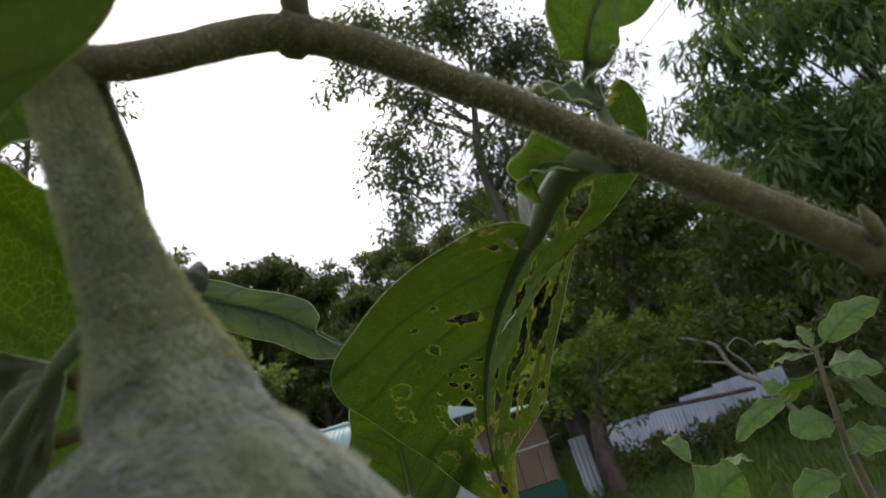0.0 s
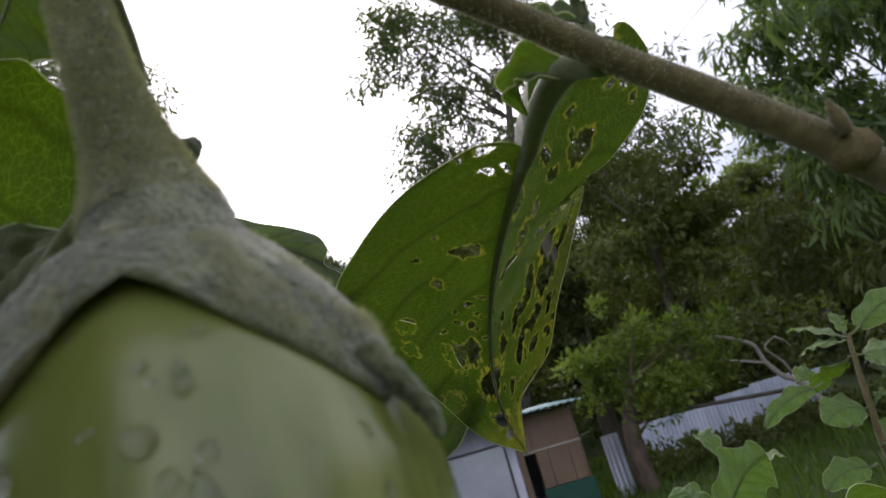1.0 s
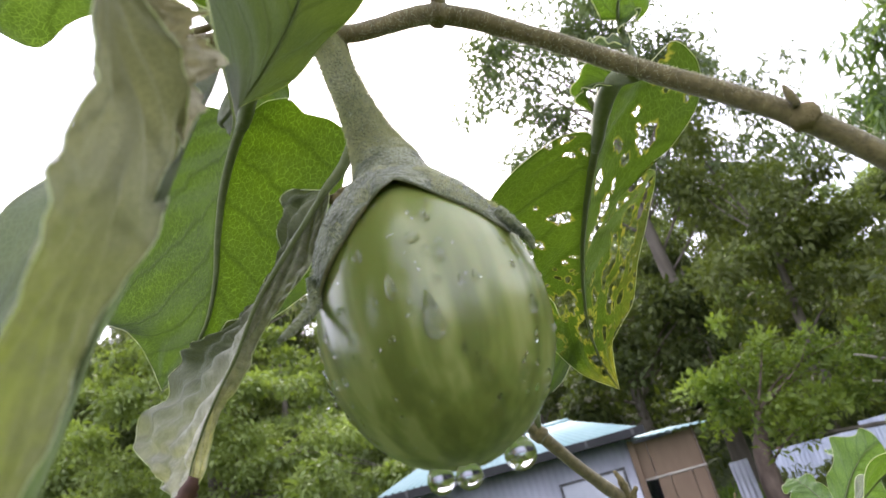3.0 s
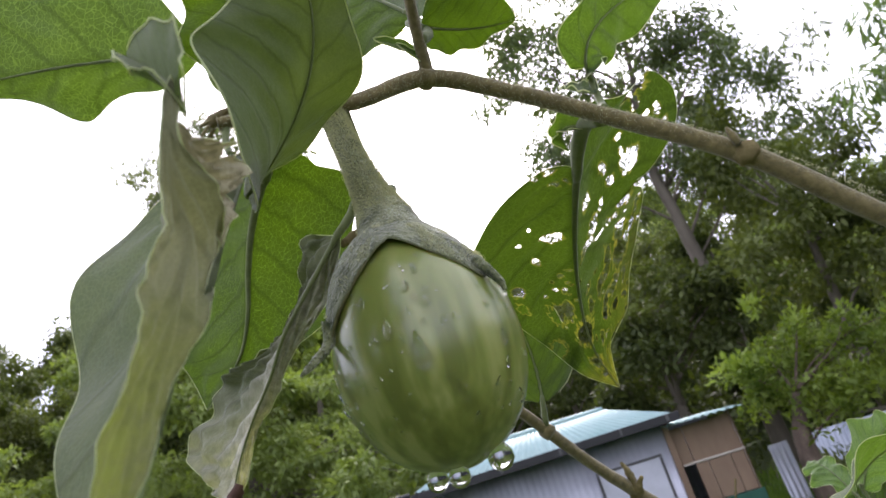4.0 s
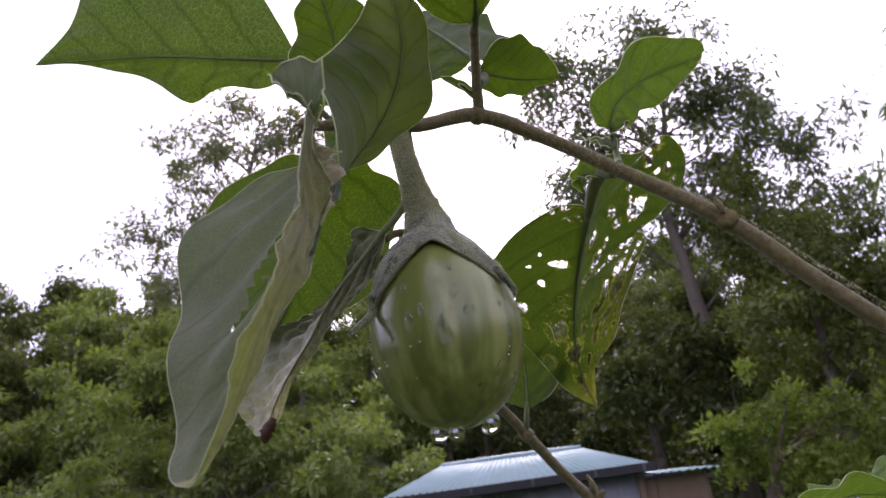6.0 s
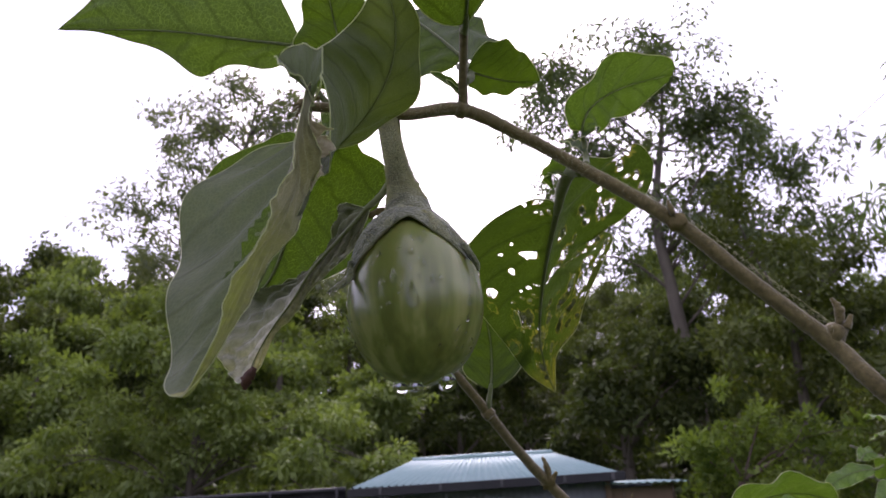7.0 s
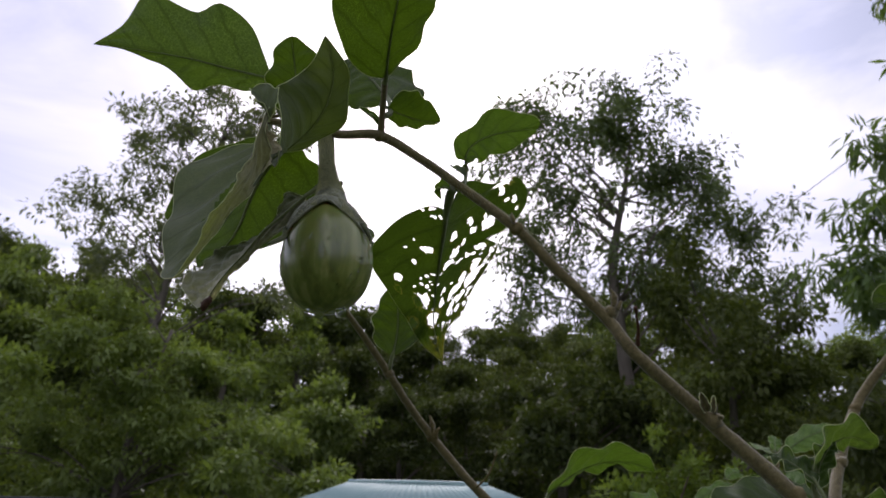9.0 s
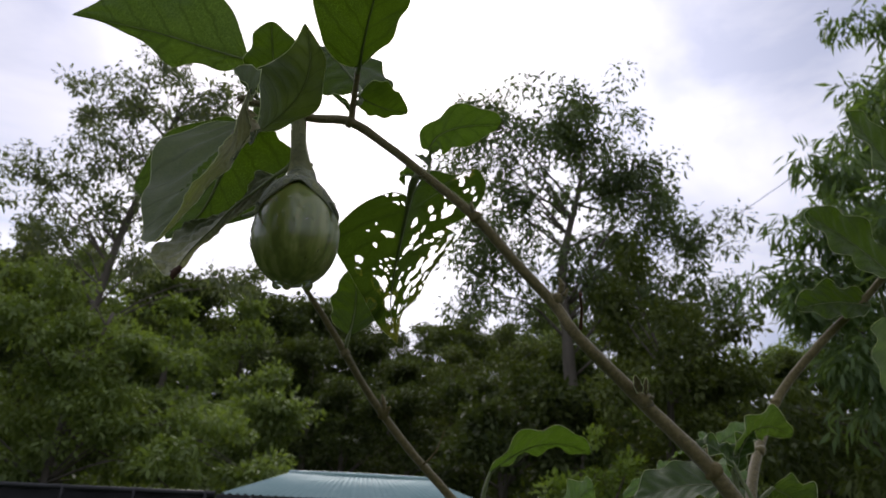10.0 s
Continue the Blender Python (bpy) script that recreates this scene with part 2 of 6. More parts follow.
def fruit_skin():
    def build(g):
        o = g.coords("Object")
        ang = g.mapped(o, (1.0, 1.0, 0.11))
        streak = g.noise(190.0, 2.0, 0.5, ang, 0.25)
        wide = g.noise(80.0, 2.0, 0.5, ang)
        mixed = g.math("ADD", g.math("MULTIPLY", streak, 0.55), g.math("MULTIPLY", wide, 0.45))
        z = g.add("ShaderNodeSeparateXYZ")
        g.link(o, z.inputs[0])
        # the stripes fade into plain green towards the stalk
        low = g.ramp(g.math("ADD", g.math("MULTIPLY_ADD", z.outputs[2], -14.0, 0.5), g.math("MULTIPLY", g.math("SUBTRACT", wide, 0.5), 0.9)), [(0.22, 0.12), (0.62, 1.0)])
        pale = g.math("MULTIPLY", g.ramp(mixed, [(0.50, 0.0), (0.58, 1.0)]), low)
        dark = g.math("MULTIPLY", g.ramp(mixed, [(0.40, 1.0), (0.50, 0.0)]), low)
        col = g.mix(dark, (0.200, 0.240, 0.050), (0.124, 0.152, 0.028))
        col = g.mix(g.math("MULTIPLY", pale, 0.85), col, (0.310, 0.338, 0.108))
        mott = g.noise(420.0, 3.0, 0.6, o)
        col = g.mix(g.math("MULTIPLY", mott, 0.22), col, (0.13, 0.155, 0.05))
        dots = g.ramp(g.voronoi(520.0, o), [(0.0, 1.0), (0.10, 0.0)])
        col = g.mix(g.math("MULTIPLY", dots, 0.35), col, (0.36, 0.40, 0.20))
        h = g.math("ADD", g.math("MULTIPLY", mixed, 0.6), g.math("MULTIPLY", g.noise(900.0, 2.0, 0.5, o), 0.10))
        return col, g.bump(h, 0.03, 0.0006), g.ramp(g.noise(90.0, 3.0, 0.5, o), [(0.3, 0.30), (0.7, 0.42)])
    return surface("glossy_green_skin", build, 0.28, 0.0, 0.35, 0.0, {"Coat Weight": 1.0, "Coat Roughness": 0.19, "Subsurface Weight": 0.12, "Subsurface Scale": 0.004})


M_FRUIT = fruit_skin()


def water():
    m, g = material("clear_water")
    p = g.add("ShaderNodeBsdfPrincipled")
    p.inputs["Base Color"].default_value = (1, 1, 1, 1)
    p.inputs["Roughness"].default_value, p.inputs["IOR"].default_value = 0.0, 1.33
    p.inputs["Transmission Weight"].default_value = 1.0
    out = g.add("ShaderNodeOutputMaterial")
    g.link(p.outputs[0], out.inputs[0])
    return m


M_WATER = water()
M_FOL_NEAR = foliage("near_tree_leaves", (0.120, 0.162, 0.060), (0.268, 0.332, 0.110))
M_FOL_BRIGHT = foliage("bright_bush_leaves", (0.085, 0.136, 0.030), (0.280, 0.352, 0.078), 0.40)
M_FOL_TALL = foliage("tall_tree_leaves", (0.070, 0.096, 0.048), (0.185, 0.235, 0.112), 0.30)
# grey-green, lightened and blued to put distance haze into the colour
M_FOL_GREY = foliage("hazed_sparse_leaves", (0.101, 0.121, 0.086), (0.220, 0.242, 0.173), 0.4)
M_FOL_DROOP = foliage("drooping_tree_leaves", (0.078, 0.124, 0.058), (0.220, 0.305, 0.140), 0.45, 0.4)
M_FOL_MID = foliage("mixed_wood_leaves", (0.062, 0.080, 0.030), (0.160, 0.192, 0.058), 0.3)
# the deep shade of backlit woods is put into this darker colour
M_FOL_DARK = foliage("shaded_woodland_leaves", (0.042, 0.058, 0.023), (0.110, 0.138, 0.042), 0.3)
M_BARK = plain("grey_bark", (0.075, 0.064, 0.049), (0.180, 0.158, 0.128), 3.0, 0.9, bump=0.8, dist=0.02, stretch=(1, 1, 0.25))
M_BARK_BROWN = plain("brown_flaking_bark", (0.055, 0.040, 0.030), (0.200, 0.150, 0.115), 9.0, 0.9, bump=0.9, dist=0.03, stretch=(1, 1, 0.4))
M_BARK_DEAD = plain("weathered_dead_wood", (0.256, 0.224, 0.192), (0.528, 0.480, 0.416), 5.0, 0.9, bump=0.6, dist=0.01)
M_SOIL = plain("grassy_soil", (0.028, 0.042, 0.012), (0.058, 0.076, 0.024), 1.2, 0.95, bump=1.0, dist=0.05)
M_GRASS = foliage("grass_blades", (0.052, 0.098, 0.017), (0.124, 0.200, 0.040), 0.35)


# ---- geometry helpers ----
def V(*a):
    return Vector(a if len(a) == 3 else a[0])


def mesh_object(name, verts, faces, mat, smooth=True):
    me = bpy.data.meshes.new(name)
    me.from_pydata([tuple(v) for v in verts], [], faces)
    me.materials.append(mat)
    if smooth:
        me.shade_smooth()
    return new(name, me)


def under(ob, parent, label="", at=None):
    """Makes ob a part of parent, in place."""
    ob.parent = parent
    ob.matrix_parent_inverse = (Matrix.Translation(parent.location)).inverted() if parent.type == "EMPTY" else Matrix()
    if label:
        tagged(ob, label)
    return ob


def part(name, bm, mat, parent, label="", smooth=True):
    me = bpy.data.meshes.new(name)
    bm.to_mesh(me)
    bm.free()
    me.materials.append(mat)
    if smooth:
        me.shade_smooth()
    return under(new(name, me), parent, label)


def empty_thing(name, at, label, category, group="", kind=""):
    ob = new(name)
    ob.empty_display_size = 0.05
    ob.location = at
    return tagged(ob, label, category, group, kind)


def spline(points, radii, step=6):
    """Catmull-Rom through the points, with the radii."""
    p = [Vector(q) for q in points]
    p = [p[0] * 2 - p[1]] + p + [p[-1] * 2 - p[-2]]
    r = [radii[0]] + list(radii) + [radii[-1]]
    out, rad = [], []
    for i in range(1, len(p) - 2):
        for k in range(step):
            t = k / step
            a, b, c, d = p[i - 1], p[i], p[i + 1], p[i + 2]
            out.append(0.5 * (2 * b + (c - a) * t + (2 * a - 5 * b + 4 * c - d) * t * t + (3 * b - a - 3 * c + d) * t ** 3))
            rad.append(r[i] * (1 - t) + r[i + 1] * t)
    return out + [p[-2]], rad + [r[-2]]


def tube_data(points, radii, sides=10, step=6, rough=0.0, cap=True):
    line, rad = spline(points, radii, step)
    verts, faces = [], []
    t0 = (line[1] - line[0]).normalized()
    side = t0.orthogonal().normalized()
    n = len(line)
    for i, (p, r) in enumerate(zip(line, rad)):
        t = (line[min(i + 1, n - 1)] - line[max(i - 1, 0)]).normalized()
        side = (side - t * side.dot(t)).normalized()
        other = t.cross(side)
        for k in range(sides):
            a = 2 * math.pi * k / sides
            q = side * math.cos(a) + other * math.sin(a)
            g = 1 + rough * noise.noise((p + q * r) * (0.6 / max(r, 1e-4)))
            verts.append(p + q * r * g)
    for i in range(n - 1):
        for k in range(sides):
            a, b = i * sides + k, i * sides + (k + 1) % sides
            faces.append((a, b, b + sides, a + sides))
    if cap:
        faces.append(tuple(range(sides - 1, -1, -1)))
        faces.append(tuple(range((n - 1) * sides, n * sides)))
    return verts, faces


def tube(name, points, radii, mat, parent=None, label="", sides=10, step=6, rough=0.0):
    ob = mesh_object(name, *tube_data(points, radii, sides, step, rough), mat)
    return under(ob, parent, label) if parent else ob


def lump(name, centre, size, mat, parent, label="", rough=0.25, axis=(0, 0, 1), seed=0, detail=2):
    """A small uneven knob."""
    bm = bmesh.new()
    bmesh.ops.create_icosphere(bm, subdivisions=detail, radius=1.0)
    turn = Vector(axis).to_track_quat("Z", "Y").to_matrix()
    for v in bm.verts:
        k = 1 + rough * noise.noise(v.co * 1.7 + Vector((seed * 3.1, seed, 0)))
        v.co = Vector(centre) + turn @ Vector((v.co.x * size[0] * k, v.co.y * size[1] * k, v.co.z * size[2] * k))
    return part(name, bm, mat, parent, label)


# ---- leaves ----
def blade_width(s, peak, lobes, phase, blunt=0.62):
    """The half-width of an ovate blade with wavy lobes, 0 to 1, at s along it."""
    e = peak / (1 - peak)
    w = (s ** e) * (1 - s) if e <= 1 else s * (1 - s) ** (1 / e)
    top = (peak ** e) * (1 - peak) if e <= 1 else peak * (1 - peak) ** (1 / e)
    w = (max(w, 0) / top) ** blunt
    return w * (1 + lobes * math.sin(2 * math.pi * (2.4 * s + phase)))


def leaf(parent, base, tip, right, wl, wr, mat, stem_at=None, bow=(0, 0, 0), fold=0.0, curl_l=0.0, curl_r=0.0, wave=0.004, lobes=0.10,
         phase=0.15, peak=0.36, ns=44, nv=9, eaten=None, wear=None, rib=0.0013, label="", seed=0, edge=0.00026, name="leaf", twist=0.0, blunt=0.62):
    """One leaf: the blade bends along a bowed midrib, folds along it and curls towards its margins. Its parts are the midrib, the
    petiole and the downy margin."""
    B, T, W = Vector(base), Vector(tip), Vector(bow)
    length = (T - B).length
    R0 = Vector(right)

    def mid(s):
        return B * (1 - s) + T * s + W * (4 * s * (1 - s))

    def across(s, v):
        d = (mid(min(s + 0.01, 1)) - mid(max(s - 0.01, 0))).normalized()
        R = (R0 - d * R0.dot(d)).normalized()
        N = R.cross(d)
        if twist:
            q = Matrix.Rotation(radians(twist) * (s - 0.3), 3, d)
            R, N = q @ R, q @ N
        half = (wr if v > 0 else wl) * blade_width(s, peak, lobes, phase + (0.37 if v > 0 else 0.0), blunt)
        curl = radians(curl_r if v > 0 else curl_l)
        f = radians(fold)
        x, u = abs(v) * half, abs(v)
        if abs(curl) > 0.01:                      # an arc across the half blade
            a = curl * u * u
            sx, sz = x * math.cos(f + a * 0.6), x * math.sin(f + a * 0.6)
            sx *= 1 - 0.25 * (1 - math.cos(a))
        else:
            sx, sz = x * math.cos(f), x * math.sin(f)
        sgn = 1 if v > 0 else -1
        ripple = wave * u * u * math.sin(2 * math.pi * (3.1 * s + 0.21 * seed) + sgn * 1.1) * min(1, 6 * s * (1 - s))
        puff = wave * 0.35 * math.sin(math.pi * min(1, u * 1.3)) * math.sin(2 * math.pi * (6.5 * (s - 0.6 * u * half / length)))
        return mid(s) + R * (sx * sgn) + N * (sz + ripple + puff), half

    rows = [i / ns for i in range(ns + 1)]
    cols = [j / nv for j in range(-nv, nv + 1)]
    verts, uvs, worn = [], [], []
    for s in rows:
        e = 0.004 + 0.992 * s
        for v in cols:
            p, half = across(e, v)
            verts.append(p)
            uvs.append((e, v * half / length))
            worn.append(wear(e, v) if wear else 0.0)
    n = len(cols)
    faces = []
    for i in range(ns):
        for j in range(n - 1):
            if eaten and eaten((rows[i] + rows[i + 1]) / 2, (cols[j] + cols[j + 1]) / 2):
                continue
            faces.append((i * n + j, i * n + j + 1, (i + 1) * n + j + 1, (i + 1) * n + j))
    me = bpy.data.meshes.new(name)
    me.from_pydata([tuple(v) for v in verts], [], faces)
    uv = me.uv_layers.new(name="UVMap")
    index = np.empty(len(me.loops), dtype=np.int32)
    me.loops.foreach_get("vertex_index", index)
    uv.data.foreach_set("uv", np.array(uvs, dtype=np.float32)[index].ravel())
    if wear:
        at = me.attributes.new("wear", "FLOAT", "POINT")
        at.data.foreach_set("value", np.array(worn, dtype=np.float32))
    me.materials.append(mat)
    me.shade_smooth()
    ob = under(new(name, me), parent, label)
    # the midrib stands proud of the underside
    ss = [0.0, 0.15, 0.35, 0.55, 0.75, 0.95]
    tube("midrib", [mid(s) for s in ss], [rib * 0.72 * (1 - 0.85 * s) for s in ss], M_RIB, ob, sides=6, step=4)
    if edge:
        for v in (-1.0, 1.0):
            pts = [across(0.01 + 0.98 * i / 30, v)[0] for i in range(31)
                   if not (eaten and eaten(0.01 + 0.98 * i / 30, v * 0.97))]
            if len(pts) > 4:
                tube("margin", pts, [edge * 0.8] + [edge] * (len(pts) - 2) + [edge * 0.6], M_DOWN, ob, sides=5, step=2)
    if stem_at is not None:
        s0 = Vector(stem_at)
        m = (s0 + B) / 2 + (B - mid(0.08)).normalized() * ((B - s0).length * 0.18)
        tube("petiole", [s0, m, B, mid(0.05)], [rib * 1.9, rib * 1.5, rib * 1.25, rib], M_RIB, ob, sides=8, step=5, rough=0.08)
    return ob


def resample(points, n):
    """n + 1 evenly spaced points on the smooth curve through the points."""
    line, _ = spline(points, [1.0] * len(points), 12)
    run = [0.0]
    for a, b in zip(line, line[1:]):
        run.append(run[-1] + (b - a).length)
    out, k = [], 0
    for i in range(n + 1):
        d = run[-1] * i / n
        while k < len(line) - 2 and run[k + 1] < d:
            k += 1
        out.append(line[k].lerp(line[k + 1], min(1.0, (d - run[k]) / max(1e-9, run[k + 1] - run[k]))))
    return out


def draped_leaf(parent, rib_line, left, right, mat, stem=None, belly=0.04, wave=0.0010, ns=70, nv=14, eaten=None, wear=None, rib=0.0013, label="", seed=0,
                edge=0.00017, name="leaf", crease=0.0):
    """A leaf whose two halves hang differently: each half spans from the midrib's curve to its own margin's curve."""
    M = resample(rib_line, ns)
    E = {-1: resample([rib_line[0]] + left + [rib_line[-1]], ns), 1: resample([rib_line[0]] + right + [rib_line[-1]], ns)}
    length = sum((b - a).length for a, b in zip(M, M[1:]))

    def at(i, v):
        sgn, u = (-1 if v < 0 else 1), abs(v)
        e = E[sgn][i] - M[i]
        d = M[min(i + 1, ns)] - M[max(i - 1, 0)]
        n = e.cross(d) * sgn
        n = n.normalized() if n.length > 1e-9 else Vector((0, 0, 1))
        s = i / ns
        fade = min(1.0, 8 * s * (1 - s)) * min(1.0, e.length / 0.01)
        h = belly * e.length * math.sin(math.pi * u) + fade * wave * (u * u * 1.6 * math.sin(21.0 * s + 1.7 * seed + sgn) + math.sin(math.pi * min(1.0, 1.2 * u)) * math.sin(41.0 * (s - 0.35 * u) + seed))
        h += fade * crease * noise.noise(Vector((s * 26, v * 7, seed))) * u
        return M[i] + e * u + n * h, e.length

    cols = [j / nv for j in range(-nv, nv + 1)]
    verts, uvs, worn = [], [], []
    for i in range(ns + 1):
        for v in cols:
            p, wide = at(i, v)
            verts.append(tuple(p))
            uvs.append((i / ns, v * wide / length))
            worn.append(wear(i / ns, v) if wear else 0.0)
    n = len(cols)
    faces = [(i * n + j, i * n + j + 1, (i + 1) * n + j + 1, (i + 1) * n + j) for i in range(ns) for j in range(n - 1)
             if not (eaten and eaten((i + 0.5) / ns, (cols[j] + cols[j + 1]) / 2))]
    me = bpy.data.meshes.new(name)
    me.from_pydata(verts, [], faces)
    uv = me.uv_layers.new(name="UVMap")
    index = np.empty(len(me.loops), dtype=np.int32)
    me.loops.foreach_get("vertex_index", index)
    uv.data.foreach_set("uv", np.array(uvs, dtype=np.float32)[index].ravel())
    if wear:
        me.attributes.new("wear", "FLOAT", "POINT").data.foreach_set("value", np.array(worn, dtype=np.float32))
    me.materials.append(mat)
    me.shade_smooth()
    ob = under(new(name, me), parent, label)
    if rib:
        ks = [round(ns * f) for f in (0, 0.12, 0.27, 0.42, 0.57, 0.72, 0.87, 1.0)]
        tube("midrib", [M[k] for k in ks], [rib * (1 - 0.85 * k / ns) for k in ks], M_RIB, ob, sides=7, step=4)
    if edge:
        for v in (-1.0, 1.0):
            pts = [at(round(ns * k / 44), v)[0] for k in range(45) if not (eaten and eaten(k / 44, v * 0.97))]
            tube("margin", pts, [edge * 0.8] + [edge] * (len(pts) - 2) + [edge * 0.6], M_DOWN, ob, sides=5, step=2)
    if stem:
        tube("petiole", stem + [rib_line[0], M[max(1, ns // 20)]], [rib * 1.7] * len(stem) + [rib * 1.3, rib], M_RIB, ob, sides=9, step=6, rough=0.08)
    return ob


# ---- the eggplant plant ----
plant = empty_thing("eggplant_plant", (0.42, 0.16, 0.02), "downy green eggplant plant with large lobed leaves, rooted in grass", "plant")
tube("branch", [(-0.066, -0.036, 1.4085), (-0.045, -0.024, 1.412), (-0.025, -0.013, 1.4125), (0.0, 0.0, 1.4195), (0.027, 0.010, 1.407),
                   (0.055, 0.018, 1.3885), (0.0935, 0.020, 1.3560), (0.1235, 0.027, 1.3245), (0.151, 0.033, 1.2965), (0.166, 0.029, 1.272),
                   (0.212, 0.048, 1.234), (0.275, 0.062, 1.170), (0.33, 0.09, 1.06), (0.38, 0.13, 0.70), (0.42, 0.16, 0.0)],
                   [0.0022, 0.0026, 0.0028, 0.0034, 0.0031, 0.0031, 0.0036, 0.0036, 0.0039, 0.0040, 0.0047, 0.0056, 0.0075, 0.011, 0.014],
                   M_STEM, plant, "olive-green branch covered in down", sides=14, step=8, rough=0.10)
tube("branch", [(-0.055, 0.150, 1.352), (-0.036, 0.180, 1.329), (-0.017, 0.207, 1.303), (0.0, 0.234, 1.279), (0.019, 0.259, 1.256), (0.05, 0.282, 1.222),
                  (0.091, 0.305, 1.183), (0.17, 0.30, 1.10), (0.28, 0.24, 0.90), (0.38, 0.18, 0.45), (0.42, 0.16, 0.05)],
                  [0.0020, 0.0030, 0.0036, 0.0035, 0.0040, 0.0041, 0.0044, 0.0052, 0.007, 0.009, 0.011], M_STEM, plant, sides=12, step=7, rough=0.1)
tube("branch", [(0.345, 0.10, 1.02), (0.353, 0.19, 1.12), (0.372, 0.262, 1.195), (0.437, 0.318, 1.295), (0.485, 0.292, 1.357), (0.543, 0.265, 1.417), (0.60, 0.245, 1.50), (0.63, 0.23, 1.62)],
                    [0.0052, 0.0052, 0.0051, 0.0049, 0.0046, 0.0040, 0.0036, 0.0030], M_STEM, plant, sides=12, step=7, rough=0.1)

# nodes, buds and scars along the branches
lump("node", (0.0940, 0.0190, 1.3555), (0.0045, 0.0044, 0.0052), M_SCAR, plant, "corky swollen node", 0.5, (0.6, 0, -0.6), 1)
tube("bud", [(0.0918, 0.0150, 1.3580), (0.0908, 0.0142, 1.3620), (0.0902, 0.0138, 1.3650)], [0.0013, 0.0015, 0.0005], M_STEM, plant, sides=8, rough=0.3)
lump("node", (0.153, 0.033, 1.3005), (0.0053, 0.0050, 0.0054), M_STEM, plant, "", 0.4, (0.6, 0, -0.6), 2)
tube("bud", [(0.155, 0.030, 1.304), (0.1555, 0.0285, 1.3105), (0.1535, 0.028, 1.3155)], [0.0018, 0.0022, 0.0007], M_STEM, plant, sides=8, rough=0.35)
tube("bud", [(0.157, 0.030, 1.302), (0.160, 0.0285, 1.3075)], [0.0022, 0.0009], M_STEM, plant, sides=7, rough=0.3)
tube("twig", [(0.167, 0.026, 1.277), (0.1665, 0.018, 1.286), (0.164, 0.008, 1.291), (0.1625, 0.001, 1.2935)], [0.0012, 0.0009, 0.0008, 0.0011], M_DRYTIP, plant, "thin dry dark twig", sides=6, rough=0.4)
lump("node", (0.2125, 0.047, 1.235), (0.0060, 0.0058, 0.0062), M_STEM, plant, "swollen brown node", 0.4, (0.6, 0, -0.6), 3)
leaf(plant, (0.2085, 0.041, 1.2395), (0.2040, 0.035, 1.2500), (0.8, -0.4, 0.3), 0.0042, 0.0042, M_STEM, None, fold=35, curl_l=20, curl_r=20, wave=0.0005, ns=14, nv=4, rib=0.0004, label="small brown bud leaf", seed=41)
leaf(plant, (0.2115, 0.041, 1.2390), (0.2120, 0.036, 1.2485), (0.8, -0.4, 0.2), 0.0022, 0.0022, M_STEM, None, fold=40, wave=0.0003, ns=12, nv=4, rib=0.0004, label="small brown bud leaf", seed=42)
tube("bud", [(0.2125, 0.041, 1.2385), (0.2140, 0.038, 1.2440)], [0.0014, 0.0005], M_STEM, plant, sides=7, rough=0.3)
lump("leaf_scar", (0.2165, 0.0415, 1.2360), (0.0030, 0.0012, 0.0016), M_LEAF_TAN, plant, "pale leaf scar", 0.3, (0.6, 0, -0.6), 12)
lump("node", (0.258, 0.056, 1.192), (0.0066, 0.0064, 0.0064), M_SCAR, plant, "", 0.5, (0.6, 0, -0.6), 4)
lump("node", (-0.017, 0.207, 1.303), (0.0053, 0.0050, 0.0056), M_STEM, plant, "", 0.4, (0.6, 0.4, -0.6), 5)
lump("node", (0.019, 0.259, 1.257), (0.0060, 0.0058, 0.0062), M_SCAR, plant, "", 0.5, (0.6, 0.4, -0.6), 6)
tube("bud", [(0.020, 0.256, 1.259), (0.0195, 0.253, 1.267), (0.017, 0.252, 1.2745)], [0.0022, 0.0027, 0.0009], M_STEM, plant, sides=7, rough=0.4)
tube("bud", [(0.022, 0.255, 1.257), (0.026, 0.252, 1.263)], [0.0026, 0.0012], M_SCAR, plant, sides=7, rough=0.4)
tube("twig", [(0.060, 0.284, 1.213), (0.072, 0.276, 1.225), (0.080, 0.270, 1.245)], [0.0011, 0.0008, 0.0006], M_SCAR, plant, sides=6, rough=0.4)
lump("node", (0.437, 0.317, 1.296), (0.0056, 0.0055, 0.0064), M_SCAR, plant, "", 0.4, (0.5, 0, 0.6), 7)
lump("node", (0.400, 0.29, 1.24), (0.0056, 0.0056, 0.0062), M_STEM, plant, "", 0.4, (0.5, 0, 0.6), 8)
lump("node", (0.0, 0.0, 1.4195), (0.0042, 0.0040, 0.0042), M_STEM, plant, "", 0.3, (1, 0, 0), 9)

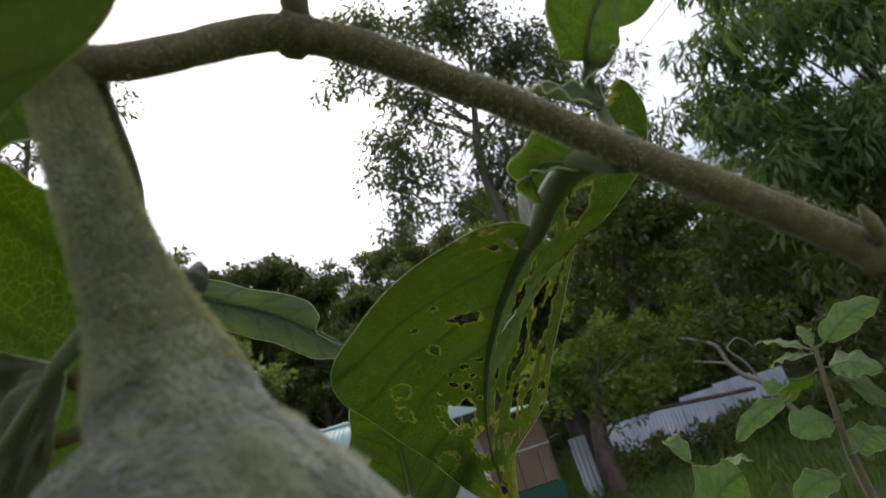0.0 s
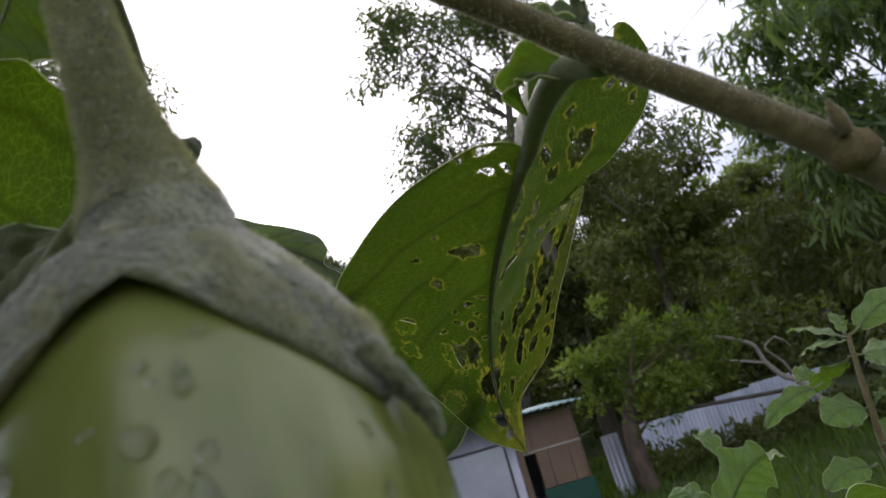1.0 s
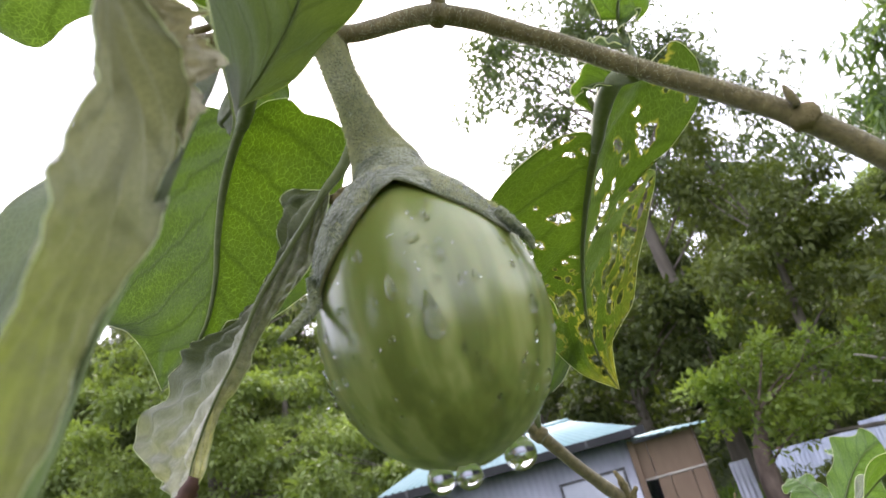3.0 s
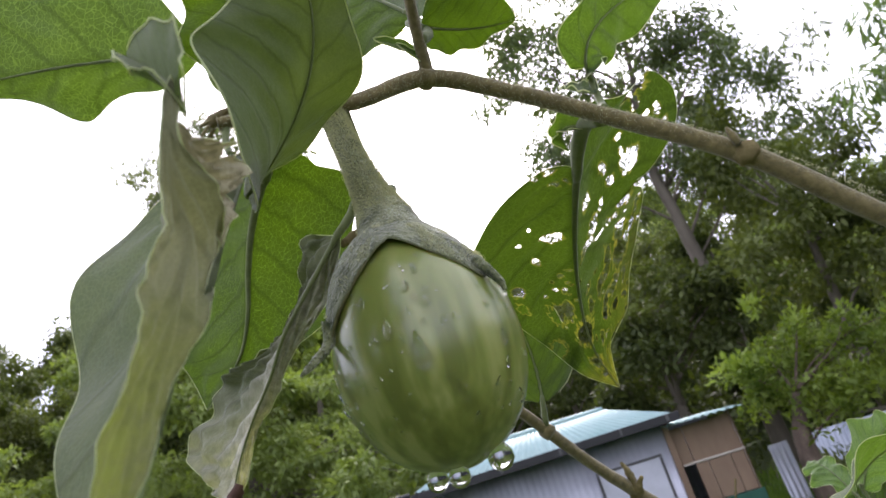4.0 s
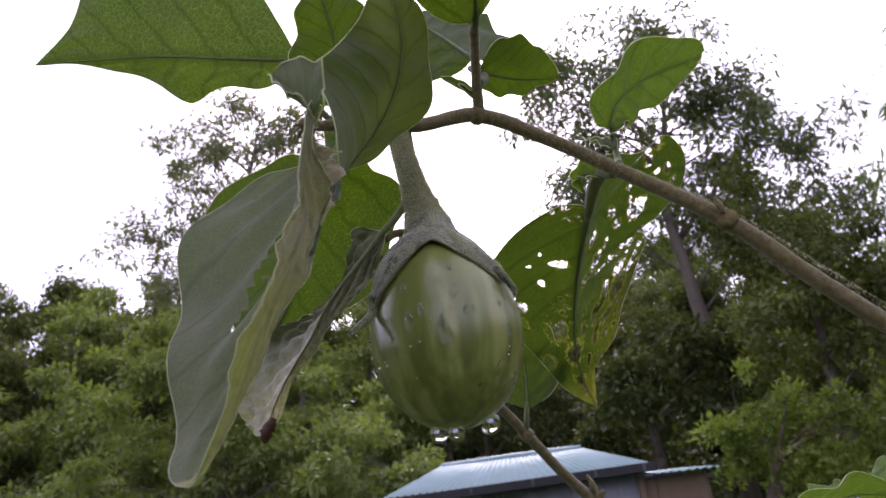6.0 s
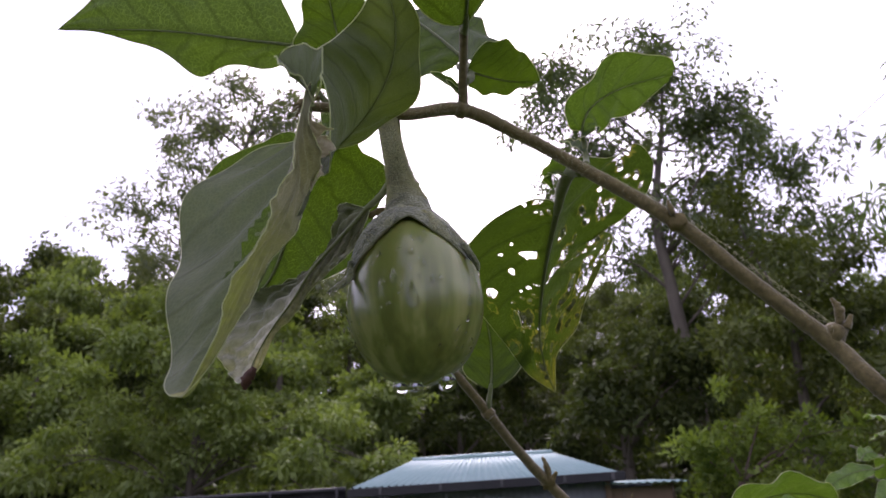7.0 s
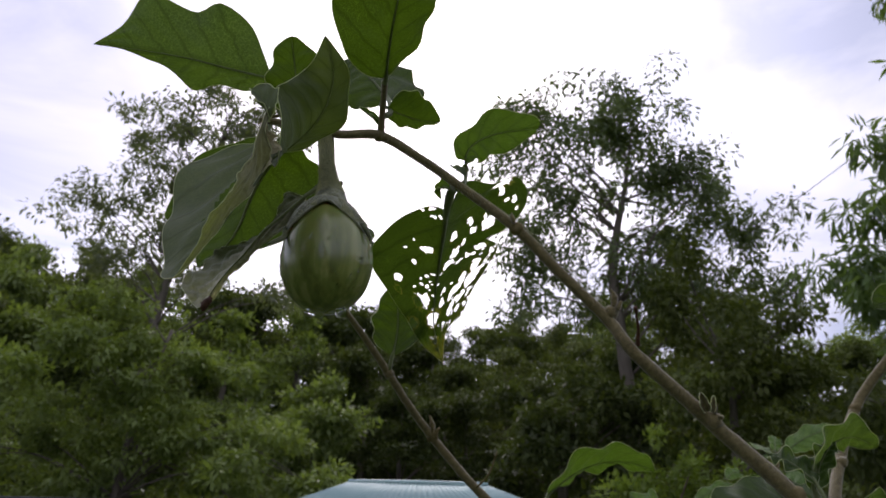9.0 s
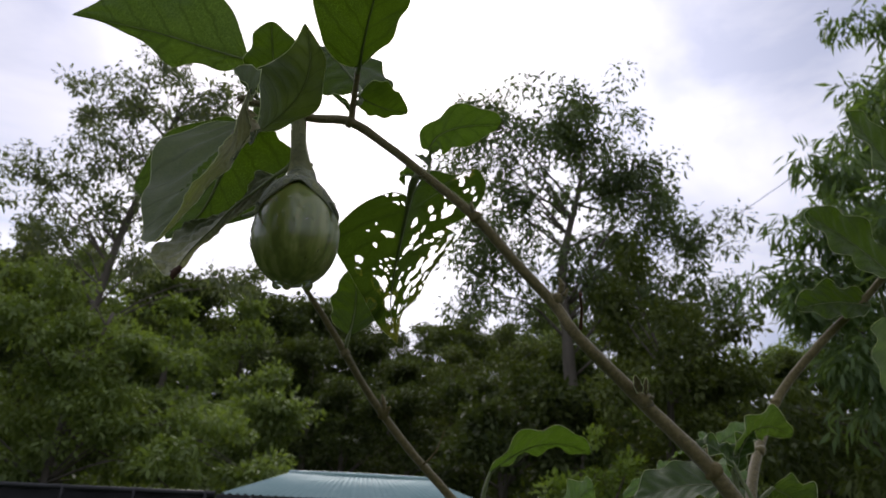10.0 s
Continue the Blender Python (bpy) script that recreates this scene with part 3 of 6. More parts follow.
# the eaten leaf: ragged slots between the veins, thickest towards the tip and one margin (along the leaf, across it, and the two radii)
HOLES_A = [(0.07, -0.79, 0.014, 0.11), (0.08, -0.26, 0.009, 0.09), (0.10, -0.91, 0.006, 0.07), (0.11, -0.44, 0.009, 0.10), (0.29, -0.45, 0.006, 0.02), (0.33, -0.21, 0.020, 0.09), (0.34, -0.52, 0.006, 0.02), (0.42, -0.36, 0.013, 0.04), (0.42, -0.36, 0.013, 0.04), (0.50, -0.17, 0.009, 0.03), (0.52, -0.66, 0.020, 0.06), (0.52, -0.27, 0.006, 0.02), (0.53, -0.12, 0.006, 0.03), (0.55, -0.27, 0.006, 0.03), (0.56, -0.17, 0.014, 0.03), (0.57, -0.41, 0.006, 0.03), (0.58, -0.76, 0.020, 0.05), (0.61, -0.04, 0.006, 0.03), (0.64, -0.21, 0.038, 0.09), (0.65, -0.39, 0.040, 0.11), (0.75, -0.07, 0.042, 0.18), (0.77, -0.82, 0.028, 0.20), (0.87, -0.12, 0.026, 0.20), (0.92, -0.17, 0.014, 0.20)]
HOLES_B = [(0.26, 0.89, 0.027, 0.08), (0.28, 0.90, 0.009, 0.03), (0.29, 0.81, 0.009, 0.03), (0.30, 0.78, 0.006, 0.03), (0.31, 0.18, 0.027, 0.04), (0.31, 0.39, 0.014, 0.03), (0.31, 0.59, 0.006, 0.03), (0.33, 0.79, 0.006, 0.02), (0.34, 0.86, 0.009, 0.03), (0.34, 0.55, 0.009, 0.02), (0.35, 0.38, 0.009, 0.02), (0.36, 0.60, 0.006, 0.02), (0.36, 0.41, 0.009, 0.03), (0.37, 0.59, 0.023, 0.08), (0.37, 0.90, 0.006, 0.02), (0.39, 0.31, 0.020, 0.02), (0.41, 0.21, 0.027, 0.05), (0.47, 0.19, 0.023, 0.05), (0.47, 0.18, 0.028, 0.08), (0.50, 0.80, 0.030, 0.05), (0.55, 0.84, 0.018, 0.08), (0.63, 0.68, 0.027, 0.07), (0.63, 0.28, 0.006, 0.03)]
HOLES_C = [(0.64, 0.18, 0.009, 0.03), (0.64, 0.89, 0.009, 0.03), (0.66, 0.48, 0.034, 0.06), (0.66, 0.85, 0.014, 0.04), (0.69, 0.73, 0.032, 0.11), (0.69, 0.41, 0.020, 0.08), (0.69, 0.15, 0.023, 0.04), (0.69, 0.71, 0.034, 0.11), (0.71, 0.35, 0.018, 0.05), (0.75, 0.64, 0.018, 0.09), (0.76, 0.48, 0.018, 0.07), (0.78, 0.43, 0.018, 0.08), (0.80, 0.68, 0.009, 0.06), (0.83, 0.29, 0.020, 0.05)]
hole_rng = random.Random(11)
HOLES = [(a, b, c, d, hole_rng.uniform(-0.4, 0.4)) for a, b, c, d in HOLES_A + HOLES_B + HOLES_C]
for k in range(70):
    s, v = hole_rng.uniform(0.45, 0.93), hole_rng.uniform(0.35, 0.98) if k < 55 else hole_rng.uniform(-0.5, 0.3)
    HOLES.append((s, v, 0.004 + 0.006 * hole_rng.random() ** 2, 0.018 + 0.03 * hole_rng.random() ** 2, hole_rng.uniform(-0.4, 0.4)))


def eaten_at(s, v, grow=1.0):
    for hs, hv, a, b, lean in HOLES:
        du, dv = s - hs - lean * 0.10 * (v - hv), v - hv
        if abs(du) > 2 * a * grow or abs(dv) > 2 * b * grow:
            continue
        q = (du / a) ** 2 + (dv / b) ** 2
        if q < (grow + 0.55 * noise.noise(Vector((s * 70, v * 26, hs * 7)))) ** 2:
            return True
    return False


def eaten_wear(s, v):
    near = 0.7 if eaten_at(s, v, 1.22) else 0.0
    rim = max(0.0, (s - 0.5) * 0.9) * max(0.0, v) ** 2
    return min(1.0, near + rim + max(0.0, (s - 0.86) * 5))


draped_leaf(plant, [(0.0432, 0.0600, 1.3896), (0.0398, 0.0870, 1.3874), (0.0351, 0.1150, 1.3810), (0.0299, 0.1450, 1.3693), (0.0258, 0.1680, 1.3524), (0.0254, 0.1890, 1.3338), (0.0319, 0.2080, 1.3134)],
            [(0.0386, 0.0570, 1.3926), (0.0285, 0.0580, 1.3943), (0.0115, 0.0660, 1.3899), (-0.0064, 0.0800, 1.3843), (-0.0184, 0.0950, 1.3779), (-0.0206, 0.1180, 1.3685), (-0.0126, 0.1400, 1.3601), (0.0019, 0.1700, 1.3418), (0.0140, 0.1920, 1.3257)],
            [(0.0580, 0.0750, 1.4240), (0.0774, 0.0880, 1.4302), (0.0946, 0.0990, 1.4435), (0.1027, 0.1050, 1.4414), (0.1084, 0.1140, 1.4323), (0.1015, 0.1200, 1.4165), (0.0828, 0.1280, 1.4050), (0.0710, 0.1320, 1.4032), (0.0789, 0.1500, 1.4062), (0.0823, 0.1670, 1.4061), (0.0701, 0.1680, 1.3847), (0.0587, 0.1700, 1.3685), (0.0490, 0.1800, 1.3496), (0.0370, 0.1870, 1.3396), (0.0333, 0.1980, 1.3269)],
            M_LEAF_EATEN, stem=[(0.0545, 0.0190, 1.3880), (0.0500, 0.0300, 1.3935), (0.0460, 0.0450, 1.3935)], belly=0.05, wave=0.0009, ns=230, nv=60, eaten=eaten_at, wear=eaten_wear, rib=0.0019,
            label="large lobed leaf riddled with insect holes, yellowing at its tip", seed=3)
# the curled leaflet by its foot
leaf(plant, (0.050, 0.030, 1.392), (0.0410, 0.0375, 1.3890), (0.3, 0.2, 1.0), 0.0055, 0.0065, M_LEAF_YOUNG, (0.053, 0.022, 1.389), bow=(-0.004, 0, 0.006), fold=15,
     curl_l=40, curl_r=50, wave=0.001, ns=20, nv=6, rib=0.0006, seed=5)
# a small broad leaf standing up from the branch
leaf(plant, (0.0588, 0.0321, 1.4118), (0.1142, 0.0504, 1.4559), (0.01, -0.69, 0.73), 0.0202, 0.0171, M_LEAF_YOUNG, (0.057, 0.019, 1.391),
     bow=(-0.0166, -0.0165, -0.0035), fold=8, wave=0.002, lobes=0.12, phase=0.29, peak=0.68, blunt=0.84, twist=43, rib=0.0010, seed=1)
leaf(plant, (0.0575, 0.0290, 1.4036), (0.0478, 0.0415, 1.4185), (0.6, 0.5, 0.3), 0.006, 0.006, M_LEAF_OLD, None, fold=30, wave=0.001, ns=14, nv=4, rib=0.0006, seed=2)
# leaves on the short shoot above the fork
tube("branch", [(0.001, 0.0, 1.421), (0.003, -0.010, 1.432), (0.006, -0.024, 1.443), (0.007, -0.030, 1.4475)], [0.0026, 0.0022, 0.0021, 0.0019], M_STEM, plant, sides=9, rough=0.1)
leaf(plant, (0.0078, -0.0300, 1.4451), (0.0365, -0.1055, 1.4989), (0.88, 0.18, 0.44), 0.0403, 0.0258, M_LEAF, (0.006, -0.026, 1.4435), bow=(-0.0021, -0.0079, -0.0092),
     fold=6, curl_l=-5, curl_r=-14, wave=0.003, lobes=0.03, peak=0.51, blunt=0.70, seed=2)
leaf(plant, (0.0041, 0.0049, 1.4457), (0.0403, 0.0230, 1.4453), (0.43, -0.87, 0.24), 0.0159, 0.0197, M_LEAF, (0.004, -0.012, 1.434), bow=(-0.0004, -0.0017, -0.0043),
     fold=16, curl_l=7, curl_r=7, wave=0.0015, lobes=0.02, phase=-0.03, peak=0.33, blunt=0.72, ns=30, nv=7, seed=4, rib=0.001)
leaf(plant, (0.0014, 0.0201, 1.4645), (-0.0434, 0.0550, 1.5326), (0.94, 0.14, 0.32), 0.0295, 0.0509, M_LEAF, (0.003, -0.008, 1.430), bow=(-0.0040, -0.0005, 0.0094),
     fold=-24, curl_l=-25, curl_r=-11, wave=0.003, lobes=0.08, phase=0.32, peak=0.44, twist=-28, seed=6)
leaf(plant, (0.0, -0.004, 1.429), (-0.012, -0.016, 1.432), (0.2, 0.3, 0.8), 0.003, 0.003, M_LEAF_YOUNG, None, fold=20, wave=0.0, ns=12, nv=4, rib=0.0006, seed=2)
leaf(plant, (0.001, -0.003, 1.425), (-0.005, -0.014, 1.428), (0.2, 0.3, 0.8), 0.002, 0.002, M_LEAF_YOUNG, None, fold=20, wave=0.0, ns=12, nv=4, rib=0.0006, seed=3)
# the large leaf held out flat, seen from beneath
draped_leaf(plant, [(-0.0694, -0.0320, 1.4454), (-0.0972, -0.0310, 1.4544), (-0.1372, -0.0300, 1.4680), (-0.1788, -0.0280, 1.4788), (-0.2066, -0.0266, 1.4851)],
            [(-0.0749, -0.0260, 1.4446), (-0.0909, -0.0200, 1.4455), (-0.1184, -0.0120, 1.4570), (-0.1359, -0.0080, 1.4577), (-0.1616, -0.0180, 1.4745), (-0.1848, -0.0250, 1.4807)],
            [(-0.0746, -0.0400, 1.4612), (-0.0849, -0.0480, 1.4796), (-0.1035, -0.0520, 1.4933), (-0.1245, -0.0460, 1.4930), (-0.1512, -0.0480, 1.5063), (-0.1668, -0.0450, 1.5075), (-0.1852, -0.0340, 1.4921)],
            M_LEAF_TOP, stem=[(-0.0515, -0.0300, 1.4081), (-0.0611, -0.0320, 1.4177)], belly=0.03, wave=0.0009, ns=70, nv=16, rib=0.0008, label="large green leaf held flat, with wavy lobes", seed=7)
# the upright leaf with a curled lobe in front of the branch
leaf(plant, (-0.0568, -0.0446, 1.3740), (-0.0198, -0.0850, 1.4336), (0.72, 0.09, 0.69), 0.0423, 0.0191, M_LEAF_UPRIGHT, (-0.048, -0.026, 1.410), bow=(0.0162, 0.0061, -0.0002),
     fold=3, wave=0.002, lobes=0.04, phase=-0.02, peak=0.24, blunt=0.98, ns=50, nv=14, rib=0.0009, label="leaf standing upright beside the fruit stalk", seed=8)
leaf(plant, (-0.0352, -0.1163, 1.3561), (-0.0492, -0.1067, 1.3788), (0.64, 0.39, 0.67), 0.0090, 0.0118, M_LEAF_OLD, None, bow=(0.0053, -0.0025, -0.0061), fold=55, wave=0.001,
     lobes=0.10, phase=-0.23, peak=0.49, ns=26, nv=8, wear=lambda s, v: 0.1, rib=0.0008, label="curled forward lobe of a leaf", seed=9)
# its withered margin hangs down beside the drooping leaf
draped_leaf(plant, [(-0.0348, -0.1170, 1.3501), (-0.0360, -0.1090, 1.3467), (-0.0374, -0.1020, 1.3419), (-0.0406, -0.0970, 1.3333)],
            [(-0.0358, -0.1140, 1.3476), (-0.0383, -0.1060, 1.3439), (-0.0403, -0.1010, 1.3375)],
            [(-0.0361, -0.1020, 1.3537), (-0.0376, -0.0870, 1.3566), (-0.0380, -0.0940, 1.3438)],
            M_LEAF_TAN, belly=0.12, wave=0.0012, crease=0.004, ns=60, nv=12, rib=0, edge=0.00015,
            label="withered tan margin, twisted and papery", seed=17)
# a small leaf behind it
leaf(plant, (-0.046, -0.036, 1.415), (-0.050, -0.058, 1.458), (1.0, 0.1, 0.1), 0.018, 0.018, M_LEAF, (-0.045, -0.026, 1.412), fold=8, wave=0.002, ns=26, nv=6, rib=0.0009, seed=9)


def old_wear(s, v):
    return min(1.0, 1.5 * (v - 0.12)) if v > 0.12 else (0.9 if s > 0.94 else 0.0)


def drooping_wear(s, v):
    return 0.85 if s > 0.955 else 0.10


def drooping_holes(s, v):
    return any((((s - a) + 0.5 * (v - b)) / c) ** 2 + ((v - b) / d) ** 2 < 1 + 0.7 * noise.noise(Vector((s * 60, v * 20, 3)))
               for a, b, c, d in ((0.50, -0.42, 0.022, 0.13), (0.57, -0.48, 0.022, 0.16), (0.23, -0.73, 0.006, 0.04), (0.28, -0.48, 0.005, 0.05)))


def band_wear(s, v):
    """Dry and greyish near the stem, yellow-green further down."""
    return max(0.0, min(1.0, (s - 0.40) * 4.0)) * (0.75 - 0.3 * v)


# the hanging leaf, grey-green, with one half folded forward over the other
drooping = draped_leaf(plant, [(-0.0620, -0.0400, 1.3930), (-0.0407, -0.0780, 1.3620), (-0.0412, -0.0955, 1.3339), (-0.0436, -0.1020, 1.3199), (-0.0482, -0.1060, 1.3087), (-0.0520, -0.1090, 1.2971), (-0.0574, -0.1125, 1.2858), (-0.0612, -0.1140, 1.2766), (-0.0653, -0.1160, 1.2688), (-0.0679, -0.1160, 1.2681)],
                       [(-0.0686, -0.0450, 1.3841), (-0.0878, -0.0480, 1.3822), (-0.1033, -0.0550, 1.3637), (-0.1052, -0.0620, 1.3421), (-0.0946, -0.0800, 1.3072), (-0.0863, -0.0950, 1.2848), (-0.0763, -0.1080, 1.2710)],
                       [(-0.0420, -0.0965, 1.3329), (-0.0443, -0.1030, 1.3194), (-0.0489, -0.1070, 1.3082), (-0.0526, -0.1100, 1.2967), (-0.0577, -0.1135, 1.2857), (-0.0616, -0.1150, 1.2766), (-0.0657, -0.1170, 1.2688)],
                       M_LEAF_OLD, belly=0.07, wave=0.0016, ns=120, nv=24, wear=drooping_wear, eaten=drooping_holes, rib=0, edge=0.00015,
                       label="drooping grey-green leaf folded along its midrib, edged yellow", seed=10)
tube("petiole", [(-0.0640, -0.0340, 1.4090), (-0.0645, -0.0360, 1.4010), (-0.0620, -0.0400, 1.3930)], [0.0012, 0.0012, 0.0009], M_RIB, drooping, sides=8)
draped_leaf(drooping, [(-0.0341, -0.1170, 1.3598), (-0.0347, -0.1190, 1.3500), (-0.0370, -0.1180, 1.3388), (-0.0403, -0.1100, 1.3305), (-0.0426, -0.1120, 1.3192), (-0.0492, -0.1140, 1.3066), (-0.0527, -0.1160, 1.2957), (-0.0566, -0.1170, 1.2854), (-0.0603, -0.1180, 1.2762), (-0.0654, -0.1180, 1.2685)],
            [(-0.0351, -0.1190, 1.3544), (-0.0352, -0.1210, 1.3457), (-0.0380, -0.1210, 1.3328), (-0.0411, -0.1210, 1.3229), (-0.0420, -0.1220, 1.3133), (-0.0491, -0.1220, 1.3036), (-0.0528, -0.1220, 1.2970), (-0.0546, -0.1210, 1.2910), (-0.0565, -0.1200, 1.2849), (-0.0612, -0.1190, 1.2762)],
            [(-0.0340, -0.1150, 1.3557), (-0.0344, -0.1170, 1.3453), (-0.0351, -0.1050, 1.3391), (-0.0405, -0.0965, 1.3333), (-0.0430, -0.1030, 1.3194), (-0.0476, -0.1070, 1.3083), (-0.0514, -0.1100, 1.2967), (-0.0565, -0.1140, 1.2854), (-0.0599, -0.1160, 1.2763)],
            M_LEAF_FOLD, belly=0.05, wave=0.0008, crease=0.002, ns=90, nv=12, wear=band_wear, rib=0, edge=0.00015, name="folded_half", label="folded half of the leaf, pale and dry above, yellow-green below", seed=18)
# the leaf behind the fruit with a dry, rolled tip


def dry_wear(s, v):
    silver = max(0.0, 1.0 + v * 1.6) if v < 0 else 0.75
    return min(1.0, (silver + max(0.0, (s - 0.55) * 1.6)) * min(1.0, 0.12 + 1.45 * s))


draped_leaf(plant, [(-0.0724, 0.0100, 1.4140), (-0.0853, 0.0200, 1.4046), (-0.0955, 0.0280, 1.3898), (-0.1044, 0.0360, 1.3697), (-0.1159, 0.0420, 1.3537), (-0.1358, 0.0480, 1.3414)],
            [(-0.0945, 0.0200, 1.4333), (-0.1114, 0.0260, 1.4332), (-0.1355, 0.0360, 1.4356), (-0.1528, 0.0460, 1.4306), (-0.1733, 0.0550, 1.3949), (-0.1663, 0.0550, 1.3808), (-0.1483, 0.0500, 1.3684), (-0.1415, 0.0500, 1.3543)],
            [(-0.0656, 0.0100, 1.4171), (-0.0574, 0.0120, 1.4178), (-0.0544, 0.0180, 1.4140), (-0.0453, 0.0200, 1.4074), (-0.0430, 0.0220, 1.4000), (-0.0509, 0.0300, 1.3849), (-0.0676, 0.0350, 1.3582)],
            M_LEAF, stem=[(-0.0500, -0.0200, 1.4130), (-0.0590, -0.0080, 1.4170)], belly=0.06, wave=0.0010, ns=64, nv=14, rib=0.0019, label="broad green leaf with pointed lobes behind the fruit", seed=12)
dry = draped_leaf(plant, [(-0.0491, 0.0060, 1.3759), (-0.0626, 0.0040, 1.3603), (-0.0757, 0.0030, 1.3459), (-0.0871, 0.0020, 1.3269), (-0.0969, 0.0020, 1.3151), (-0.1046, 0.0010, 1.2959)],
                  [(-0.0639, 0.0120, 1.3817), (-0.0660, 0.0100, 1.3678), (-0.0793, 0.0100, 1.3520), (-0.0959, 0.0220, 1.3466), (-0.1229, 0.0340, 1.3486), (-0.1257, 0.0340, 1.3381), (-0.1358, 0.0330, 1.3258), (-0.1288, 0.0250, 1.3116), (-0.1138, 0.0100, 1.2983)],
                  [(-0.0490, 0.0060, 1.3716), (-0.0575, 0.0060, 1.3539), (-0.0731, 0.0050, 1.3405), (-0.0859, 0.0060, 1.3257), (-0.0929, 0.0060, 1.3178), (-0.1004, 0.0040, 1.3016)],
                  M_LEAF_DRY, stem=[(-0.0300, -0.0120, 1.4110), (-0.0330, 0.0040, 1.3980), (-0.0410, 0.0080, 1.3850)], belly=0.10, wave=0.0016, ns=110, nv=20, wear=dry_wear, rib=0.0011, crease=0.0045,
                  label="shrivelled rolled leaf, silvery and dry, with a brown tip", seed=13)
tube("dry_tip", [(-0.1010, 0.0020, 1.3020), (-0.1040, 0.0012, 1.2965), (-0.1050, 0.0012, 1.2925)], [0.0016, 0.0026, 0.0008], M_DRYTIP, plant, "shrivelled dark brown leaf tip", sides=8, rough=0.6)
tube("twig", [(-0.0560, 0.0070, 1.3640), (-0.0470, 0.0110, 1.3655), (-0.0360, 0.0150, 1.3680)], [0.0012, 0.0011, 0.0010], M_SCAR, plant, sides=7, rough=0.3)
tube("twig", [(-0.0490, 0.0080, 1.3725), (-0.0450, 0.0120, 1.3760), (-0.0380, 0.0130, 1.3770)], [0.0014, 0.0018, 0.0012], M_SCAR, plant, sides=7, rough=0.4)
# a small leaf between the stalks
leaf(plant, (-0.0674, 0.0340, 1.4657), (-0.0826, 0.0300, 1.4308), (1.0, 0.1, 0.2), 0.0125, 0.0135, M_LEAF, (-0.045, -0.024, 1.412), bow=(0, 0.004, 0), fold=14, curl_l=20, curl_r=30, wave=0.002,
     lobes=0.1, phase=0.4, ns=30, nv=7, rib=0.0009, seed=31)
# leaf on the lower branch, behind the eaten one
leaf(plant, (-0.0134, 0.2012, 1.3186), (-0.0156, 0.2043, 1.3873), (1.00, -0.02, -0.01), 0.0243, 0.0331, M_LEAF, (-0.017, 0.206, 1.304), bow=(0.0032, 0.0076, 0.0010),
     fold=21, curl_l=9, curl_r=14, wave=0.002, lobes=0.07, phase=0.07, peak=0.38, blunt=0.55, seed=14)
# the curled leaf seen past the stalk
draped_leaf(plant, [(-0.0700, 0.1300, 1.4256), (-0.0509, 0.1260, 1.4136), (-0.0324, 0.1210, 1.4018), (-0.0189, 0.1160, 1.3898), (-0.0091, 0.1110, 1.3801)],
            [(-0.0608, 0.1270, 1.4259), (-0.0433, 0.1220, 1.4160), (-0.0252, 0.1190, 1.4057), (-0.0202, 0.1170, 1.3977), (-0.0222, 0.1160, 1.3918)],
            [(-0.0581, 0.1270, 1.4087), (-0.0397, 0.1210, 1.3956), (-0.0221, 0.1140, 1.3833)],
            M_LEAF_OLD, stem=[(-0.055, 0.150, 1.352), (-0.0680, 0.1420, 1.3780)], belly=0.25, wave=0.0014, ns=50, nv=10, rib=0.0009, label="curled grey-green leaf on the lower branch", seed=15)
tube("bract", [(-0.0262, -0.0110, 1.3755), (-0.0246, -0.0040, 1.3790), (-0.0240, -0.0010, 1.3815), (-0.0238, 0.0010, 1.3840)], [0.0014, 0.0022, 0.0018, 0.0006], M_LEAF_OLD, plant, "small dull green bract behind the fruit stalk", sides=9, rough=0.4)

